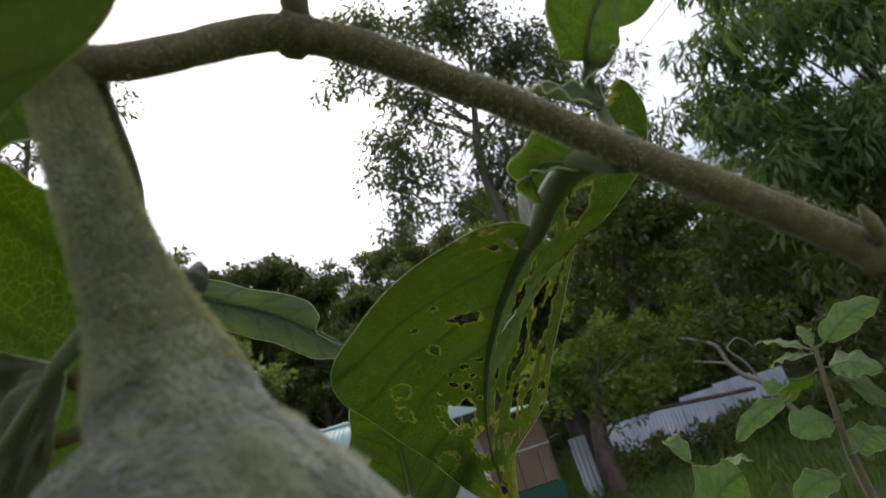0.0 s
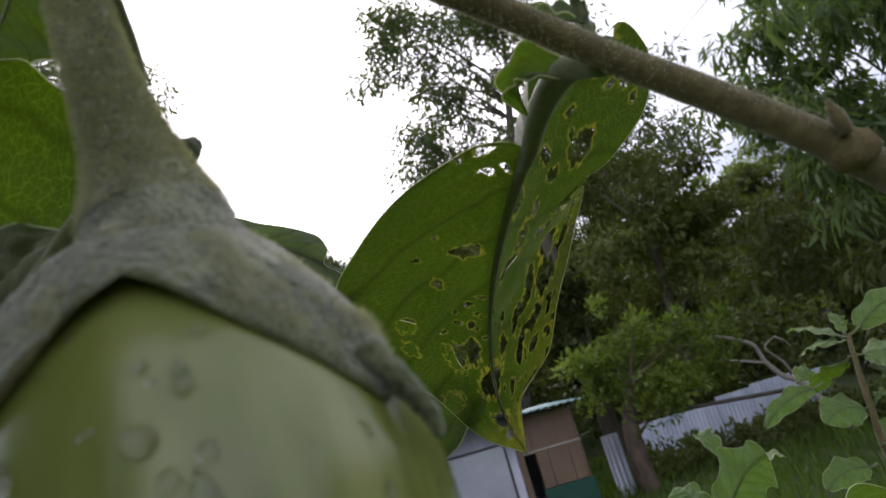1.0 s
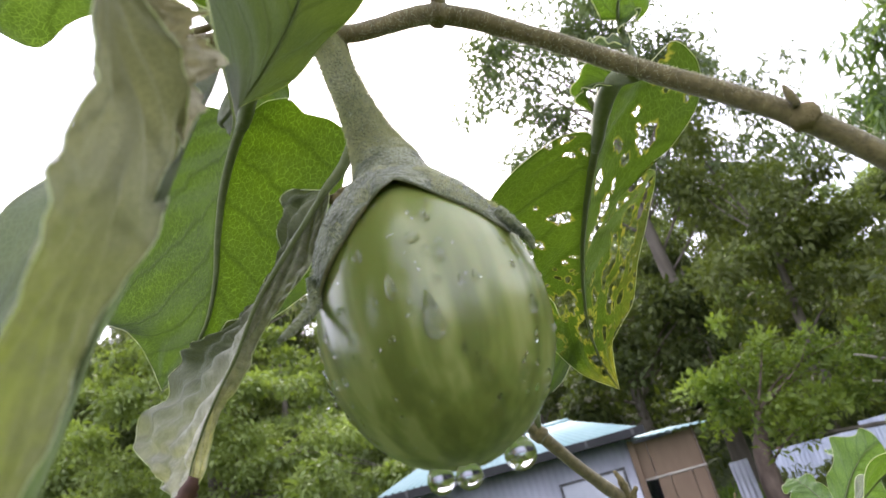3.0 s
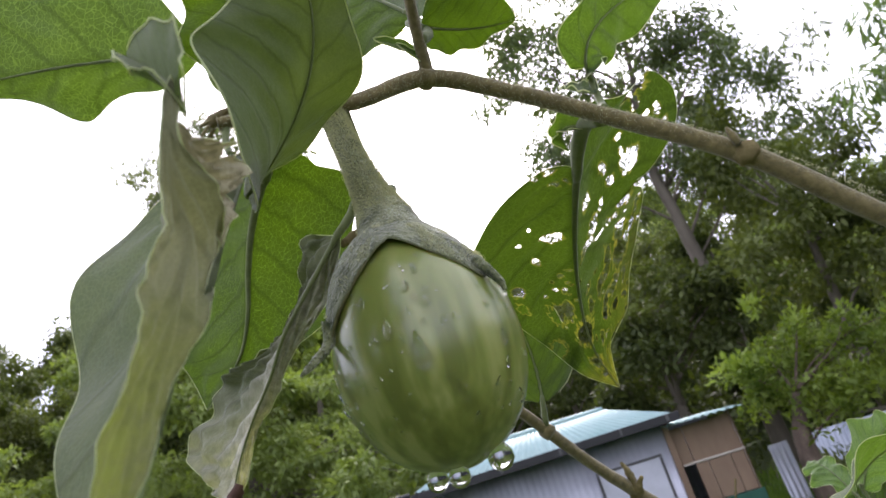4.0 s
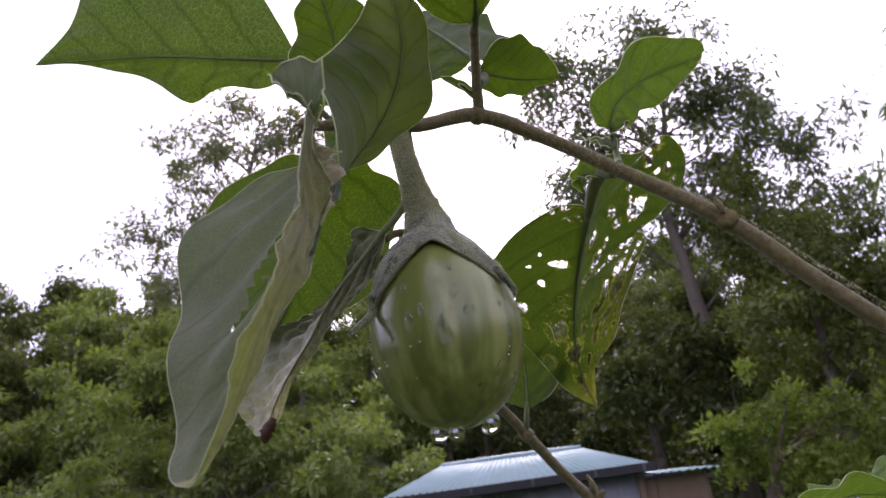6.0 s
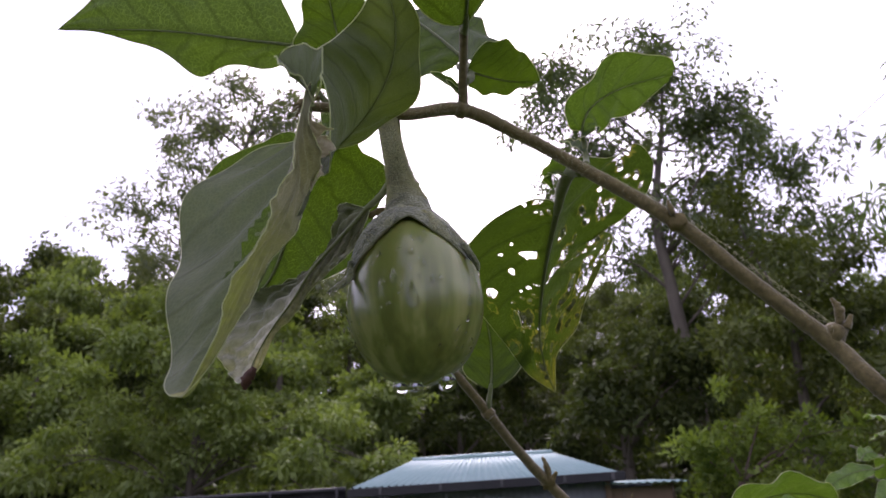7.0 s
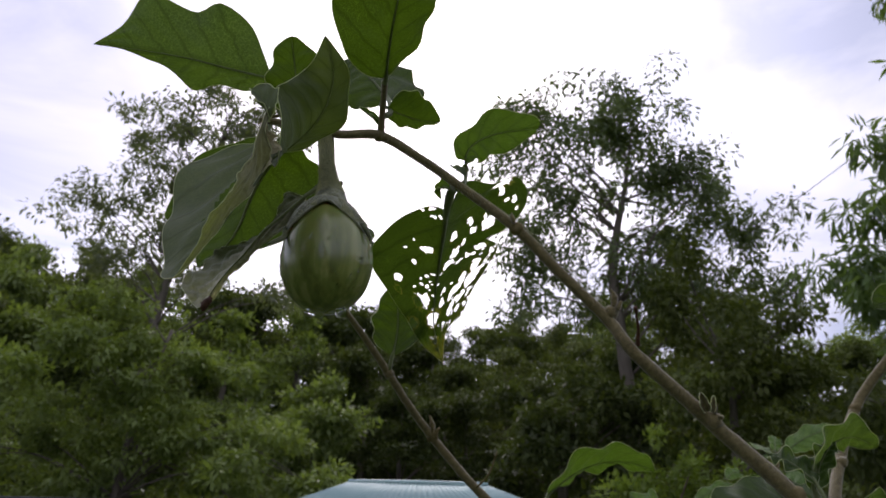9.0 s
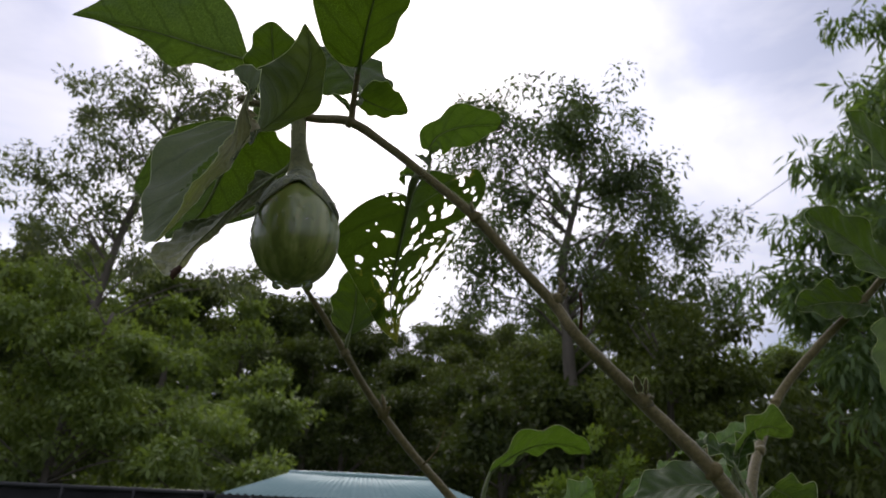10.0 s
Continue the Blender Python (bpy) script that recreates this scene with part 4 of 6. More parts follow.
# leaves low on the plant and on the other branch
for k, (b, tp, r, l, w, st, mt) in enumerate((
        ((0.1256, 0.2766, 1.2063), (0.2281, 0.2919, 1.2304), (0.05, -0.96, 0.27), 0.0319, 0.0317, (0.122, 0.275, 1.170), M_LEAF_YOUNG),
        ((0.150, 0.266, 1.140), (0.245, 0.262, 1.146), (0.05, -0.9, 0.3), 0.030, 0.028, (0.160, 0.28, 1.11), M_LEAF),
        ((0.335, 0.240, 1.200), (0.262, 0.268, 1.185), (0.1, 0.8, 0.55), 0.040, 0.036, (0.350, 0.18, 1.10), M_LEAF_TOP),
        ((0.345, 0.225, 1.215), (0.318, 0.248, 1.240), (0.4, 0.7, 0.5), 0.016, 0.016, (0.352, 0.19, 1.12), M_LEAF_YOUNG),
        ((0.350, 0.235, 1.225), (0.408, 0.240, 1.246), (0.0, -0.8, 0.6), 0.020, 0.022, (0.355, 0.20, 1.13), M_LEAF_TOP),
        ((0.345, 0.232, 1.21), (0.372, 0.235, 1.250), (0.7, -0.6, 0.2), 0.012, 0.012, (0.355, 0.20, 1.13), M_LEAF_YOUNG),
        ((0.385, 0.245, 1.20), (0.425, 0.250, 1.170), (0.3, -0.8, 0.5), 0.022, 0.022, (0.365, 0.24, 1.17), M_LEAF_TOP),
        ((0.530, 0.268, 1.392), (0.456, 0.276, 1.388), (0.0, 0.4, 0.9), 0.026, 0.026, (0.528, 0.272, 1.402), M_LEAF),
        ((0.552, 0.255, 1.425), (0.460, 0.235, 1.482), (0.5, 0.3, 0.8), 0.036, 0.036, (0.548, 0.262, 1.422), M_LEAF),
        ((0.555, 0.280, 1.385), (0.560, 0.300, 1.285), (0.9, 0.3, 0.1), 0.022, 0.026, (0.545, 0.268, 1.417), M_LEAF_OLD),
        ((0.585, 0.235, 1.50), (0.500, 0.190, 1.585), (0.5, 0.3, 0.8), 0.036, 0.036, (0.60, 0.245, 1.50), M_LEAF),
        ((0.57, 0.25, 1.44), (0.66, 0.22, 1.43), (0.0, 0.6, 0.8), 0.035, 0.035, (0.56, 0.258, 1.44), M_LEAF),
        ((0.63, 0.23, 1.62), (0.66, 0.16, 1.72), (1.0, 0.3, 0.0), 0.035, 0.035, (0.63, 0.23, 1.60), M_LEAF_YOUNG))):
    bend = (0, 0, 0.018) if k in (0, 1, 4) else (0, 0, 0.006)
    leaf(plant, b, tp, r, l, w, mt, st, bow=bend, fold=10, wave=0.004, lobes=0.12, phase=0.1 * k, peak=0.42, wear=old_wear if mt == M_LEAF_OLD else None, rib=0.0014, seed=20 + k)

# the small flower bud with its short sepals
bud = tube("flower_bud", [(-0.0603, -0.0330, 1.4146), (-0.0643, -0.0340, 1.4133), (-0.0675, -0.0350, 1.4112), (-0.0693, -0.0355, 1.4093)], [0.0009, 0.0014, 0.0024, 0.0017], M_STEM, plant, "small brown flower bud with short pointed sepals", sides=9, rough=0.25)
for k in range(5):
    a = 2 * math.pi * k / 5
    o = V(0.3, math.cos(a), math.sin(a) * 0.9) * 0.0017
    q = V(-0.0693, -0.0355, 1.4093) + o
    tube("sepal", [q, q + V(-0.0018, 0, -0.0014) + o * 0.5, q + V(-0.0032, 0, -0.0030) + o * 1.1], [0.0007, 0.0006, 0.0002], M_STEM, bud, sides=5)


# ---- the fruit ----
FC = V(-0.0229, -0.0201, 1.3212)
FA = V(-0.032, 0.022, 1.0).normalized()
FR, FL = 0.0276, 0.0376
FX = V(0, -1, 0) - FA * FA.dot(V(0, -1, 0))
FX.normalize()                       # towards the front
FY = FA.cross(FX)                    # towards the right
fruit = empty_thing("eggplant_fruit", FC, "glossy pale-green oval eggplant fruit wet with rain, hanging from a branch", "eggplant")


def fruit_point(az, ph, lift=0.0):
    """On the skin: az degrees from the front towards the right, ph degrees from the stalk's end."""
    a, p = radians(az), radians(ph)
    slim = 0.06 * max(0.0, math.sin(a)) * math.exp(-((ph - 40) / 20) ** 2)
    r = FR * math.sin(p) * (1 - 0.091 * math.cos(p) - slim) + lift * math.sin(p)
    n = FX * math.cos(a) + FY * math.sin(a)
    return FC + n * r + FA * (FL * math.cos(p) + lift * math.cos(p))


def fruit_body():
    verts, faces = [], []
    nu, nv = 72, 48
    for j in range(nv + 1):
        for i in range(nu):
            az, ph = 360 * i / nu, 0.5 + 179 * j / nv
            dent = 0.0005 * noise.noise(Vector((math.cos(radians(az)) * 2, math.sin(radians(az)) * 2, ph / 60)))
            verts.append(fruit_point(az, ph, dent) - FC)
    for j in range(nv):
        for i in range(nu):
            a, b = j * nu + i, j * nu + (i + 1) % nu
            faces.append((a, a + nu, b + nu, b))
    faces.append(tuple(range(nu)))
    faces.append(tuple(range((nv + 1) * nu - 1, nv * nu - 1, -1)))
    ob = mesh_object("skin", verts, faces, M_FRUIT)
    ob.parent = fruit
    return ob


fruit_body()


def calyx_edge(az):
    """How far down the sepals reach, in degrees from the stalk's end."""
    low = 47.0
    for centre, wide, reach, power in ((61, 54, 80, 1.0), (-50, 60, 86, 0.85), (140, 34, 72, 1.1), (-140, 34, 74, 1.1), (180, 24, 64, 1.1)):
        d = abs((az - centre + 180) % 360 - 180) / wide
        low = max(low, 47 + (reach - 47) * max(0.0, 1 - d ** power))
    # the arch between the two front sepals is round
    return low + 3.0 * math.exp(-(((az - 7 + 180) % 360 - 180) / 9) ** 2)


def make_calyx():
    """Thick fleshy sepals with a raised shoulder; between the two front ones the rim arches clear of the skin."""
    verts, faces = [], []
    nu, nv = 180, 22
    for layer in (0, 1):
        for j in range(nv + 1):
            for i in range(nu):
                az = 360 * i / nu
                t = j / nv
                ph = 3 + (calyx_edge(az) - 3) * t
                gap = 0.0003 + 0.0022 * math.exp(-(((az - 6 + 180) % 360 - 180) / 16) ** 2) * t * t
                sepal = max(0.0, 1 - (((az - 66 + 180) % 360 - 180) / 40) ** 2) + max(0.0, 1 - (((az + 58 + 180) % 360 - 180) / 44) ** 2) + 0.5 * max(0.0, 1 - (abs((az + 180) % 360 - 180) / 180 - 1) ** 2 * 9)
                thick = (0.0004 if az < 120 else 0.0008) + (0.0003 if az < 120 else 0.0014) * math.sin(math.pi * min(1.0, t * 0.90 + 0.02)) ** 1.5 * (0.15 + 0.85 * min(1.0, sepal)) - 0.0002 * t
                rough = 0.0007 * noise.noise(Vector((i * 0.22, j * 0.40, 2))) + 0.0004 * noise.noise(Vector((i * 0.9, j * 1.3, 5)))
                flare = 0.0006 * max(0.0, t - 0.8) * 5 * max(0.0, (ph - 62) / 30)
                verts.append(fruit_point(az, ph, gap + flare + (thick + rough * min(1.0, 3 * t) * (0.5 if az < 120 else 1.0) if layer == 0 else 0.0)))
    per = (nv + 1) * nu
    for layer in (0, 1):
        for j in range(nv):
            for i in range(nu):
                a, b = layer * per + j * nu + i, layer * per + j * nu + (i + 1) % nu
                faces.append((a, a + nu, b + nu, b) if layer == 0 else (a, b, b + nu, a + nu))
    rim = len(faces)
    for i in range(nu):
        a, b = nv * nu + i, nv * nu + (i + 1) % nu
        faces.append((a, a + per, b + per, b))
    ob = mesh_object("calyx", verts, faces, M_CALYX)
    ob.data.materials.append(M_CALYX_RIM)
    for k in range(nu * nv, len(faces)):
        ob.data.polygons[k].material_index = 1
    return under(ob, fruit, "downy grey-green calyx with thick pointed sepals")


calyx = make_calyx()
top = fruit_point(0, 0.1)
STALK = [top - FA * 0.005, top + V(-0.0008, 0.0004, 0.0020), V(-0.0262, -0.0178, 1.3675), V(-0.0275, -0.0176, 1.3745), V(-0.0294, -0.0173, 1.3840), V(-0.0315, -0.0166, 1.3960), V(-0.0331, -0.0158, 1.4062), V(-0.0338, -0.0168, 1.4115)]
STALK_R = [0.0118, 0.0096, 0.0075, 0.0058, 0.0048, 0.0043, 0.0040, 0.0034]
tube("stalk", STALK, STALK_R, M_STALK, fruit, "thick downy fruit stalk", sides=18, step=8, rough=0.06)
tip_l = fruit_point(-50, 84, 0.0016)
tube("sepal_tip", [fruit_point(-50, 75, 0.0016), tip_l, tip_l + V(-0.0030, -0.0040, -0.0045), tip_l + V(-0.0062, -0.0085, -0.0085)], [0.0020, 0.0017, 0.0013, 0.0006], M_CALYX, calyx, sides=7, rough=0.25)
tube("sepal_tip", [fruit_point(61, 70, 0.0014), fruit_point(63, 77, 0.0022), fruit_point(66, 83, 0.0030), fruit_point(68, 87, 0.0026)], [0.0017, 0.0015, 0.0012, 0.0006], M_CALYX, calyx, sides=7, rough=0.2)
tube("sepal_tip", [fruit_point(140, 66, 0.0014), fruit_point(141, 74, 0.0022), fruit_point(142, 80, 0.0030)], [0.0014, 0.0011, 0.0006], M_CALYX, calyx, sides=7, rough=0.2)


def down_hairs(name, parent, spots, length, seed):
    """Fine down: three-sided spikes standing on the surface."""
    rng = random.Random(seed)
    verts, faces = [], []
    for p, n in spots:
        t = n.orthogonal().normalized()
        b = n.cross(t)
        q = (n + t * rng.uniform(-0.6, 0.6) + b * rng.uniform(-0.6, 0.6)).normalized()
        w, l = length * 0.085, length * rng.uniform(0.4, 1.2)
        i = len(verts)
        verts += [p + t * w, p - t * w * 0.5 + b * w, p - t * w * 0.5 - b * w, p + q * l]
        faces += [(i, i + 1, i + 3), (i + 1, i + 2, i + 3), (i + 2, i, i + 3)]
    return tagged(under(mesh_object(name, verts, faces, M_HAIR, False), parent, "fine pale down"), kind="stuff")


def tube_spots(points, radii, count, seed):
    line, rad = spline(points, radii, 8)
    rng, out = random.Random(seed), []
    for _ in range(count):
        i = rng.randrange(len(line) - 1)
        f = rng.random()
        p, r = line[i].lerp(line[i + 1], f), rad[i] * (1 - f) + rad[i + 1] * f
        d = (line[i + 1] - line[i]).normalized()
        n = Matrix.Rotation(rng.uniform(0, 6.283), 3, d) @ d.orthogonal().normalized()
        out.append((p + n * r * 0.97, n))
    return out


down_hairs("down", plant, tube_spots([(-0.066, -0.036, 1.4085), (-0.025, -0.013, 1.4125), (0.0, 0.0, 1.4195), (0.027, 0.010, 1.407), (0.055, 0.018, 1.3885), (0.094, 0.020, 1.357),
                                      (0.125, 0.027, 1.327), (0.153, 0.033, 1.299)], [0.0022, 0.0028, 0.0034, 0.0031, 0.0031, 0.0036, 0.0036, 0.0039], 7500, 1), 0.0009, 2)
down_hairs("down", fruit, tube_spots(STALK[1:], STALK_R[1:], 16000, 3), 0.0014, 4)


calyx_rng = random.Random(8)
spots = []
for _ in range(13000):
    az = calyx_rng.uniform(0, 360)
    ph = 14 + (calyx_edge(az) - 15) * calyx_rng.random() ** 0.7
    q = fruit_point(az, ph, 0.0006 if az < 120 else 0.0013)
    if noise.noise((q - FC) * 150) > 0.02:
        spots.append((q, (fruit_point(az, ph, 0.01) - q).normalized()))
down_hairs("down", fruit, spots, 0.0012, 9)

# ---- raindrops on the fruit ----


def drop_mesh(long):
    bm = bmesh.new()
    bmesh.ops.create_uvsphere(bm, u_segments=20, v_segments=12, radius=1.0)
    for v in bm.verts:
        if v.co.z < 0:
            v.co.z *= 0.35                        # flat where it clings
        v.co.y *= 1.0 if v.co.y < 0 else long     # the tail that it runs down from
        if v.co.y > 0:
            v.co.x *= 1 - 0.55 * min(1.0, v.co.y / long) if long > 1.2 else 1.0
    me = bpy.data.meshes.new("water_drop")
    bm.to_mesh(me)
    bm.free()
    me.materials.append(M_WATER)
    me.shade_smooth()
    return me


DROPS = [drop_mesh(1.0), drop_mesh(1.7), drop_mesh(3.2)]


def water_drop(az, ph, size, kind, proud=0.78):
    p = fruit_point(az, ph)
    n = (fruit_point(az, ph, 0.01) - p).normalized()
    upward = (fruit_point(az, ph - 1) - p).normalized()
    x = upward.cross(n).normalized()
    ob = new("water_drop", DROPS[kind])
    m = Matrix((x, n.cross(x), n)).transposed().to_4x4()
    ob.matrix_world = Matrix.Translation(p - n * size * 0.1) @ m @ Matrix.Diagonal((size, size, size * proud, 1))
    return tagged(ob, "clear raindrop clinging to the wet fruit", "water drop", "raindrops on the fruit")


drop_rng = random.Random(5)
for az, ph, size, kind in ((10, 66, 0.0007, 0), (9, 77, 0.0013, 0), (13, 83, 0.0009, 0), (18, 86, 0.0012, 1), (14, 94, 0.0008, 0), (-18, 76, 0.0007, 0), (-6, 94, 0.0012, 2), (-15, 95, 0.0008, 1),
                           (8, 109, 0.0021, 2), (-12, 108, 0.0006, 0), (31, 96, 0.0006, 2), (53, 92, 0.0008, 0), (59, 107, 0.0013, 1), (26, 127, 0.0014, 1), (38, 122, 0.0006, 0), (49, 130, 0.0013, 2),
                           (59, 118, 0.0007, 2), (61, 126, 0.0006, 0), (34, 138, 0.0006, 0), (32, 143, 0.0013, 2), (72, 132, 0.0012, 1), (84, 112, 0.0008, 0)):
    water_drop(az, ph, size * 1.2, kind)
for az, ph, size, kind in ((-74, 98, 0.0010, 2), (-77, 108, 0.0012, 2), (-74, 117, 0.0014, 2), (-70, 126, 0.0015, 1), (-64, 137, 0.0009, 1), (-80, 90, 0.0009, 2), (80, 138, 0.0013, 1)):
    water_drop(az, ph, size * 1.2, kind, 0.42)
for _ in range(120):
    water_drop(drop_rng.uniform(-85, 88), drop_rng.uniform(42, 152), 0.00025 + 0.0008 * drop_rng.random() ** 2, drop_rng.choice((0, 0, 0, 1, 2)))


def hanging_drop(az, ph, size):
    """A drop about to fall from the fruit's lower end."""
    p = fruit_point(az, ph)
    bm = bmesh.new()
    bmesh.ops.create_uvsphere(bm, u_segments=22, v_segments=16, radius=size)
    for v in bm.verts:
        if v.co.z > 0:
            v.co.z *= 1.35
            k = 1 - 0.35 * (v.co.z / (size * 1.35)) ** 2
            v.co.x *= k
            v.co.y *= k
    me = bpy.data.meshes.new("hanging_drop")
    bm.to_mesh(me)
    bm.free()
    me.materials.append(M_WATER)
    me.shade_smooth()
    ob = new("hanging_drop", me)
    ob.location = p - V(0, 0, size * 0.7)
    return tagged(ob, "round raindrop hanging from the underside of the fruit", "water drop", "drops about to fall")


hanging_drop(-75, 164, 0.0031)
hanging_drop(-20, 172, 0.0030)
hanging_drop(88, 160, 0.0036)


# ---- ground ----
def land(x, y):
    """The height of the ground: a flat garden, then a wooded slope."""
    d = math.hypot(x, max(y, 0.0))
    k = max(0.0, d - 20.0)
    z = 0.26 * k if k < 60 else 15.6 + 0.02 * (k - 60)
    z *= min(1.0, max(0.0, (y + 30) / 40))
    return z + 0.06 * noise.noise(Vector((x * 0.35, y * 0.35, 0))) * min(1, d / 2) + 0.5 * noise.noise(Vector((x * 0.05, y * 0.05, 3))) * min(1, k / 15)


def make_ground():
    steps = [-1500, -600, -250, -120, -70] + [-45 + 2.5 * i for i in range(37)] + [70, 120, 250, 600, 1500]
    verts = [(x, y, land(x, y)) for y in steps for x in steps]
    n = len(steps)
    faces = [(j * n + i, j * n + i + 1, (j + 1) * n + i + 1, (j + 1) * n + i) for j in range(n - 1) for i in range(n - 1)]
    ob = mesh_object("ground", verts, faces, M_SOIL)
    return tagged(ob, "grassy garden soil rising into a wooded slope", "ground", kind="structure")


make_ground()


def make_grass():
    rng = np.random.default_rng(3)
    n = 130000
    d = 0.08 + 19.9 * rng.random(n) ** 0.72
    a = np.radians(rng.uniform(-180, 180, n))
    x, y = d * np.sin(a), d * np.cos(a) - 0.4
    h = rng.uniform(0.12, 0.45, n) * (0.7 + 0.3 * np.sin(x * 1.7) * np.cos(y * 1.3))
    t = rng.uniform(0, 6.283, n)
    w = rng.uniform(0.004, 0.009, n) * (0.6 + d / 7)
    lean = rng.uniform(0.1, 0.6, n) * h
    g = np.array([land(p, q) for p, q in zip(x, y)]) - 0.02
    c, s, b = np.cos(t), np.sin(t), rng.uniform(0, 6.283, n)
    v = np.empty((n, 5, 3))
    v[:, 0] = np.stack([x - c * w, y - s * w, g], 1)
    v[:, 1] = np.stack([x + c * w, y + s * w, g], 1)
    mx, my = x + np.cos(b) * lean * 0.35, y + np.sin(b) * lean * 0.35
    v[:, 2] = np.stack([mx + c * w * 0.8, my + s * w * 0.8, g + h * 0.6], 1)
    v[:, 3] = np.stack([mx - c * w * 0.8, my - s * w * 0.8, g + h * 0.6], 1)
    v[:, 4] = np.stack([x + np.cos(b) * lean, y + np.sin(b) * lean, g + h], 1)
    faces = []
    for i in range(n):
        k = 5 * i
        faces += [(k, k + 1, k + 2, k + 3), (k + 3, k + 2, k + 4)]
    ob = mesh_object("grass", v.reshape(-1, 3), faces, M_GRASS, False)
    return tagged(ob, "tall uncut green grass", "grass", kind="stuff")


make_grass()


# ---- trees ----
def leaf_cards(rng, centres, radii, per, size, aspect, droop, flat=0.8, level=0.6):
    """Pointed leaves, each of two bent triangles pairs, scattered in clumps. Gives vertices and faces."""
    k = len(centres)
    c = np.repeat(np.asarray(centres, float), per, axis=0)
    r = np.repeat(np.asarray(radii, float), per)
    n = k * per
    u = rng.normal(size=(n, 3))
    u /= np.linalg.norm(u, axis=1)[:, None]
    p = c + u * (r * rng.random(n) ** 0.45)[:, None] * np.array([1, 1, flat])
    d = rng.normal(size=(n, 3)) * 0.6 + u * 0.7
    d[:, 2] -= droop
    d /= np.linalg.norm(d, axis=1)[:, None]
    up = rng.normal(size=(n, 3)) * level + np.array([0, 0, 1.0])
    s = np.cross(d, up)
    s /= np.linalg.norm(s, axis=1)[:, None] + 1e-9
    nn = np.cross(s, d)
    L = size * rng.uniform(0.6, 1.25, n)[:, None]
    W = L * aspect
    v = np.empty((n, 4, 3))
    v[:, 0] = p
    v[:, 1] = p + d * L * 0.45 + s * W * 0.5 + nn * L * 0.05
    v[:, 2] = p + d * L - nn * L * 0.08
    v[:, 3] = p + d * L * 0.45 - s * W * 0.5 + nn * L * 0.05
    return v.reshape(-1, 3), n


def cards_object(name, verts, n, mat):
    me = bpy.data.meshes.new(name)
    me.vertices.add(len(verts))
    me.vertices.foreach_set("co", np.asarray(verts, np.float32).ravel())
    me.loops.add(4 * n)
    me.loops.foreach_set("vertex_index", np.arange(4 * n, dtype=np.int32))
    me.polygons.add(n)
    me.polygons.foreach_set("loop_start", np.arange(0, 4 * n, 4, dtype=np.int32))
    me.update(calc_edges=True)
    me.materials.append(mat)
    return new(name, me)


def crown_points(rng, blobs, count, tuft=5):
    """Clump centres gathered on boughs, in the outer part of some overlapping ellipsoids (x, y, z, rx, ry, rz)."""
    out = []
    vol = np.array([b[3] * b[4] * b[5] for b in blobs]) ** 0.75
    for b, share in zip(blobs, vol / vol.sum()):
        m = max(1, int(round(count * share / tuft)))
        u = rng.normal(size=(m, 3))
        u /= np.linalg.norm(u, axis=1)[:, None]
        u *= (0.45 + 0.55 * rng.random(m) ** 0.6)[:, None]
        # each bough: clumps strung outwards along it, sinking a little towards its end
        run = np.repeat(u, tuft, axis=0)
        step = np.tile(np.linspace(-0.16, 0.16, tuft), m)[:, None]
        run = run * (1 + step) + rng.normal(size=run.shape) * np.array([0.20, 0.20, 0.10])
        run[:, 2] -= 0.10 * np.abs(step[:, 0]) / 0.16
        out.append(np.array(b[:3]) + run * np.array(b[3:]))
    return np.concatenate(out)


def make_tree(name, at, trunk, radii, blobs, clumps, per, clump_r, size, aspect, droop, mat, label, category="tree", group="", seed=0, limbs=14, bark=None, limb_r=0.05, flat=0.8, level=0.6, tuft=4):
    """A tapered trunk, limbs that reach into the crown and a crown of leafy clumps, about the foot at the origin, then set at its place."""
    rng = np.random.default_rng(seed)
    ob = empty_thing(name, (0, 0, 0), label, category, group)
    bark = bark or M_BARK
    tube("trunk", trunk, radii, bark, ob, sides=9, step=5, rough=0.15)
    cs = crown_points(rng, blobs, clumps, tuft)
    line, rad = spline(trunk, radii, 5)
    pick = rng.permutation(len(cs))[:limbs]
    for i in pick:
        c = Vector(cs[i])
        fit = [q for q in line if q.z > 0.38 * line[-1].z and q.z < c.z - 0.1 * abs(c.x - q.x)] or [line[len(line) // 2]]
        s = min(fit, key=lambda q: (q - c).length + 0.6 * abs((c.z - q.z) - (c.xy - q.xy).length))
        j = line.index(s)
        r = min(limb_r, rad[j] * 0.6)
        m = s.lerp(c, 0.5) + Vector((0, 0, 0.08 * (c - s).length)) + Vector(rng.normal(size=3)) * 0.05 * (c - s).length
        tube("limb", [s, m, c], [r, r * 0.6, r * 0.18], bark, ob, sides=5, step=4, rough=0.15)
    verts, n = leaf_cards(rng, cs, clump_r * rng.uniform(0.6, 1.25, len(cs)), per, size, aspect, droop, flat, level)
    under(cards_object("crown", verts, n, mat), ob)
    ob.location = at
    return ob


def spot(az, dist, dz=0.0):
    """A place on the ground by bearing and distance from the plant."""
    a = radians(az)
    x, y = 0.07 + dist * math.sin(a), -0.4 + dist * math.cos(a)
    return Vector((x, y, land(x, y) + dz))


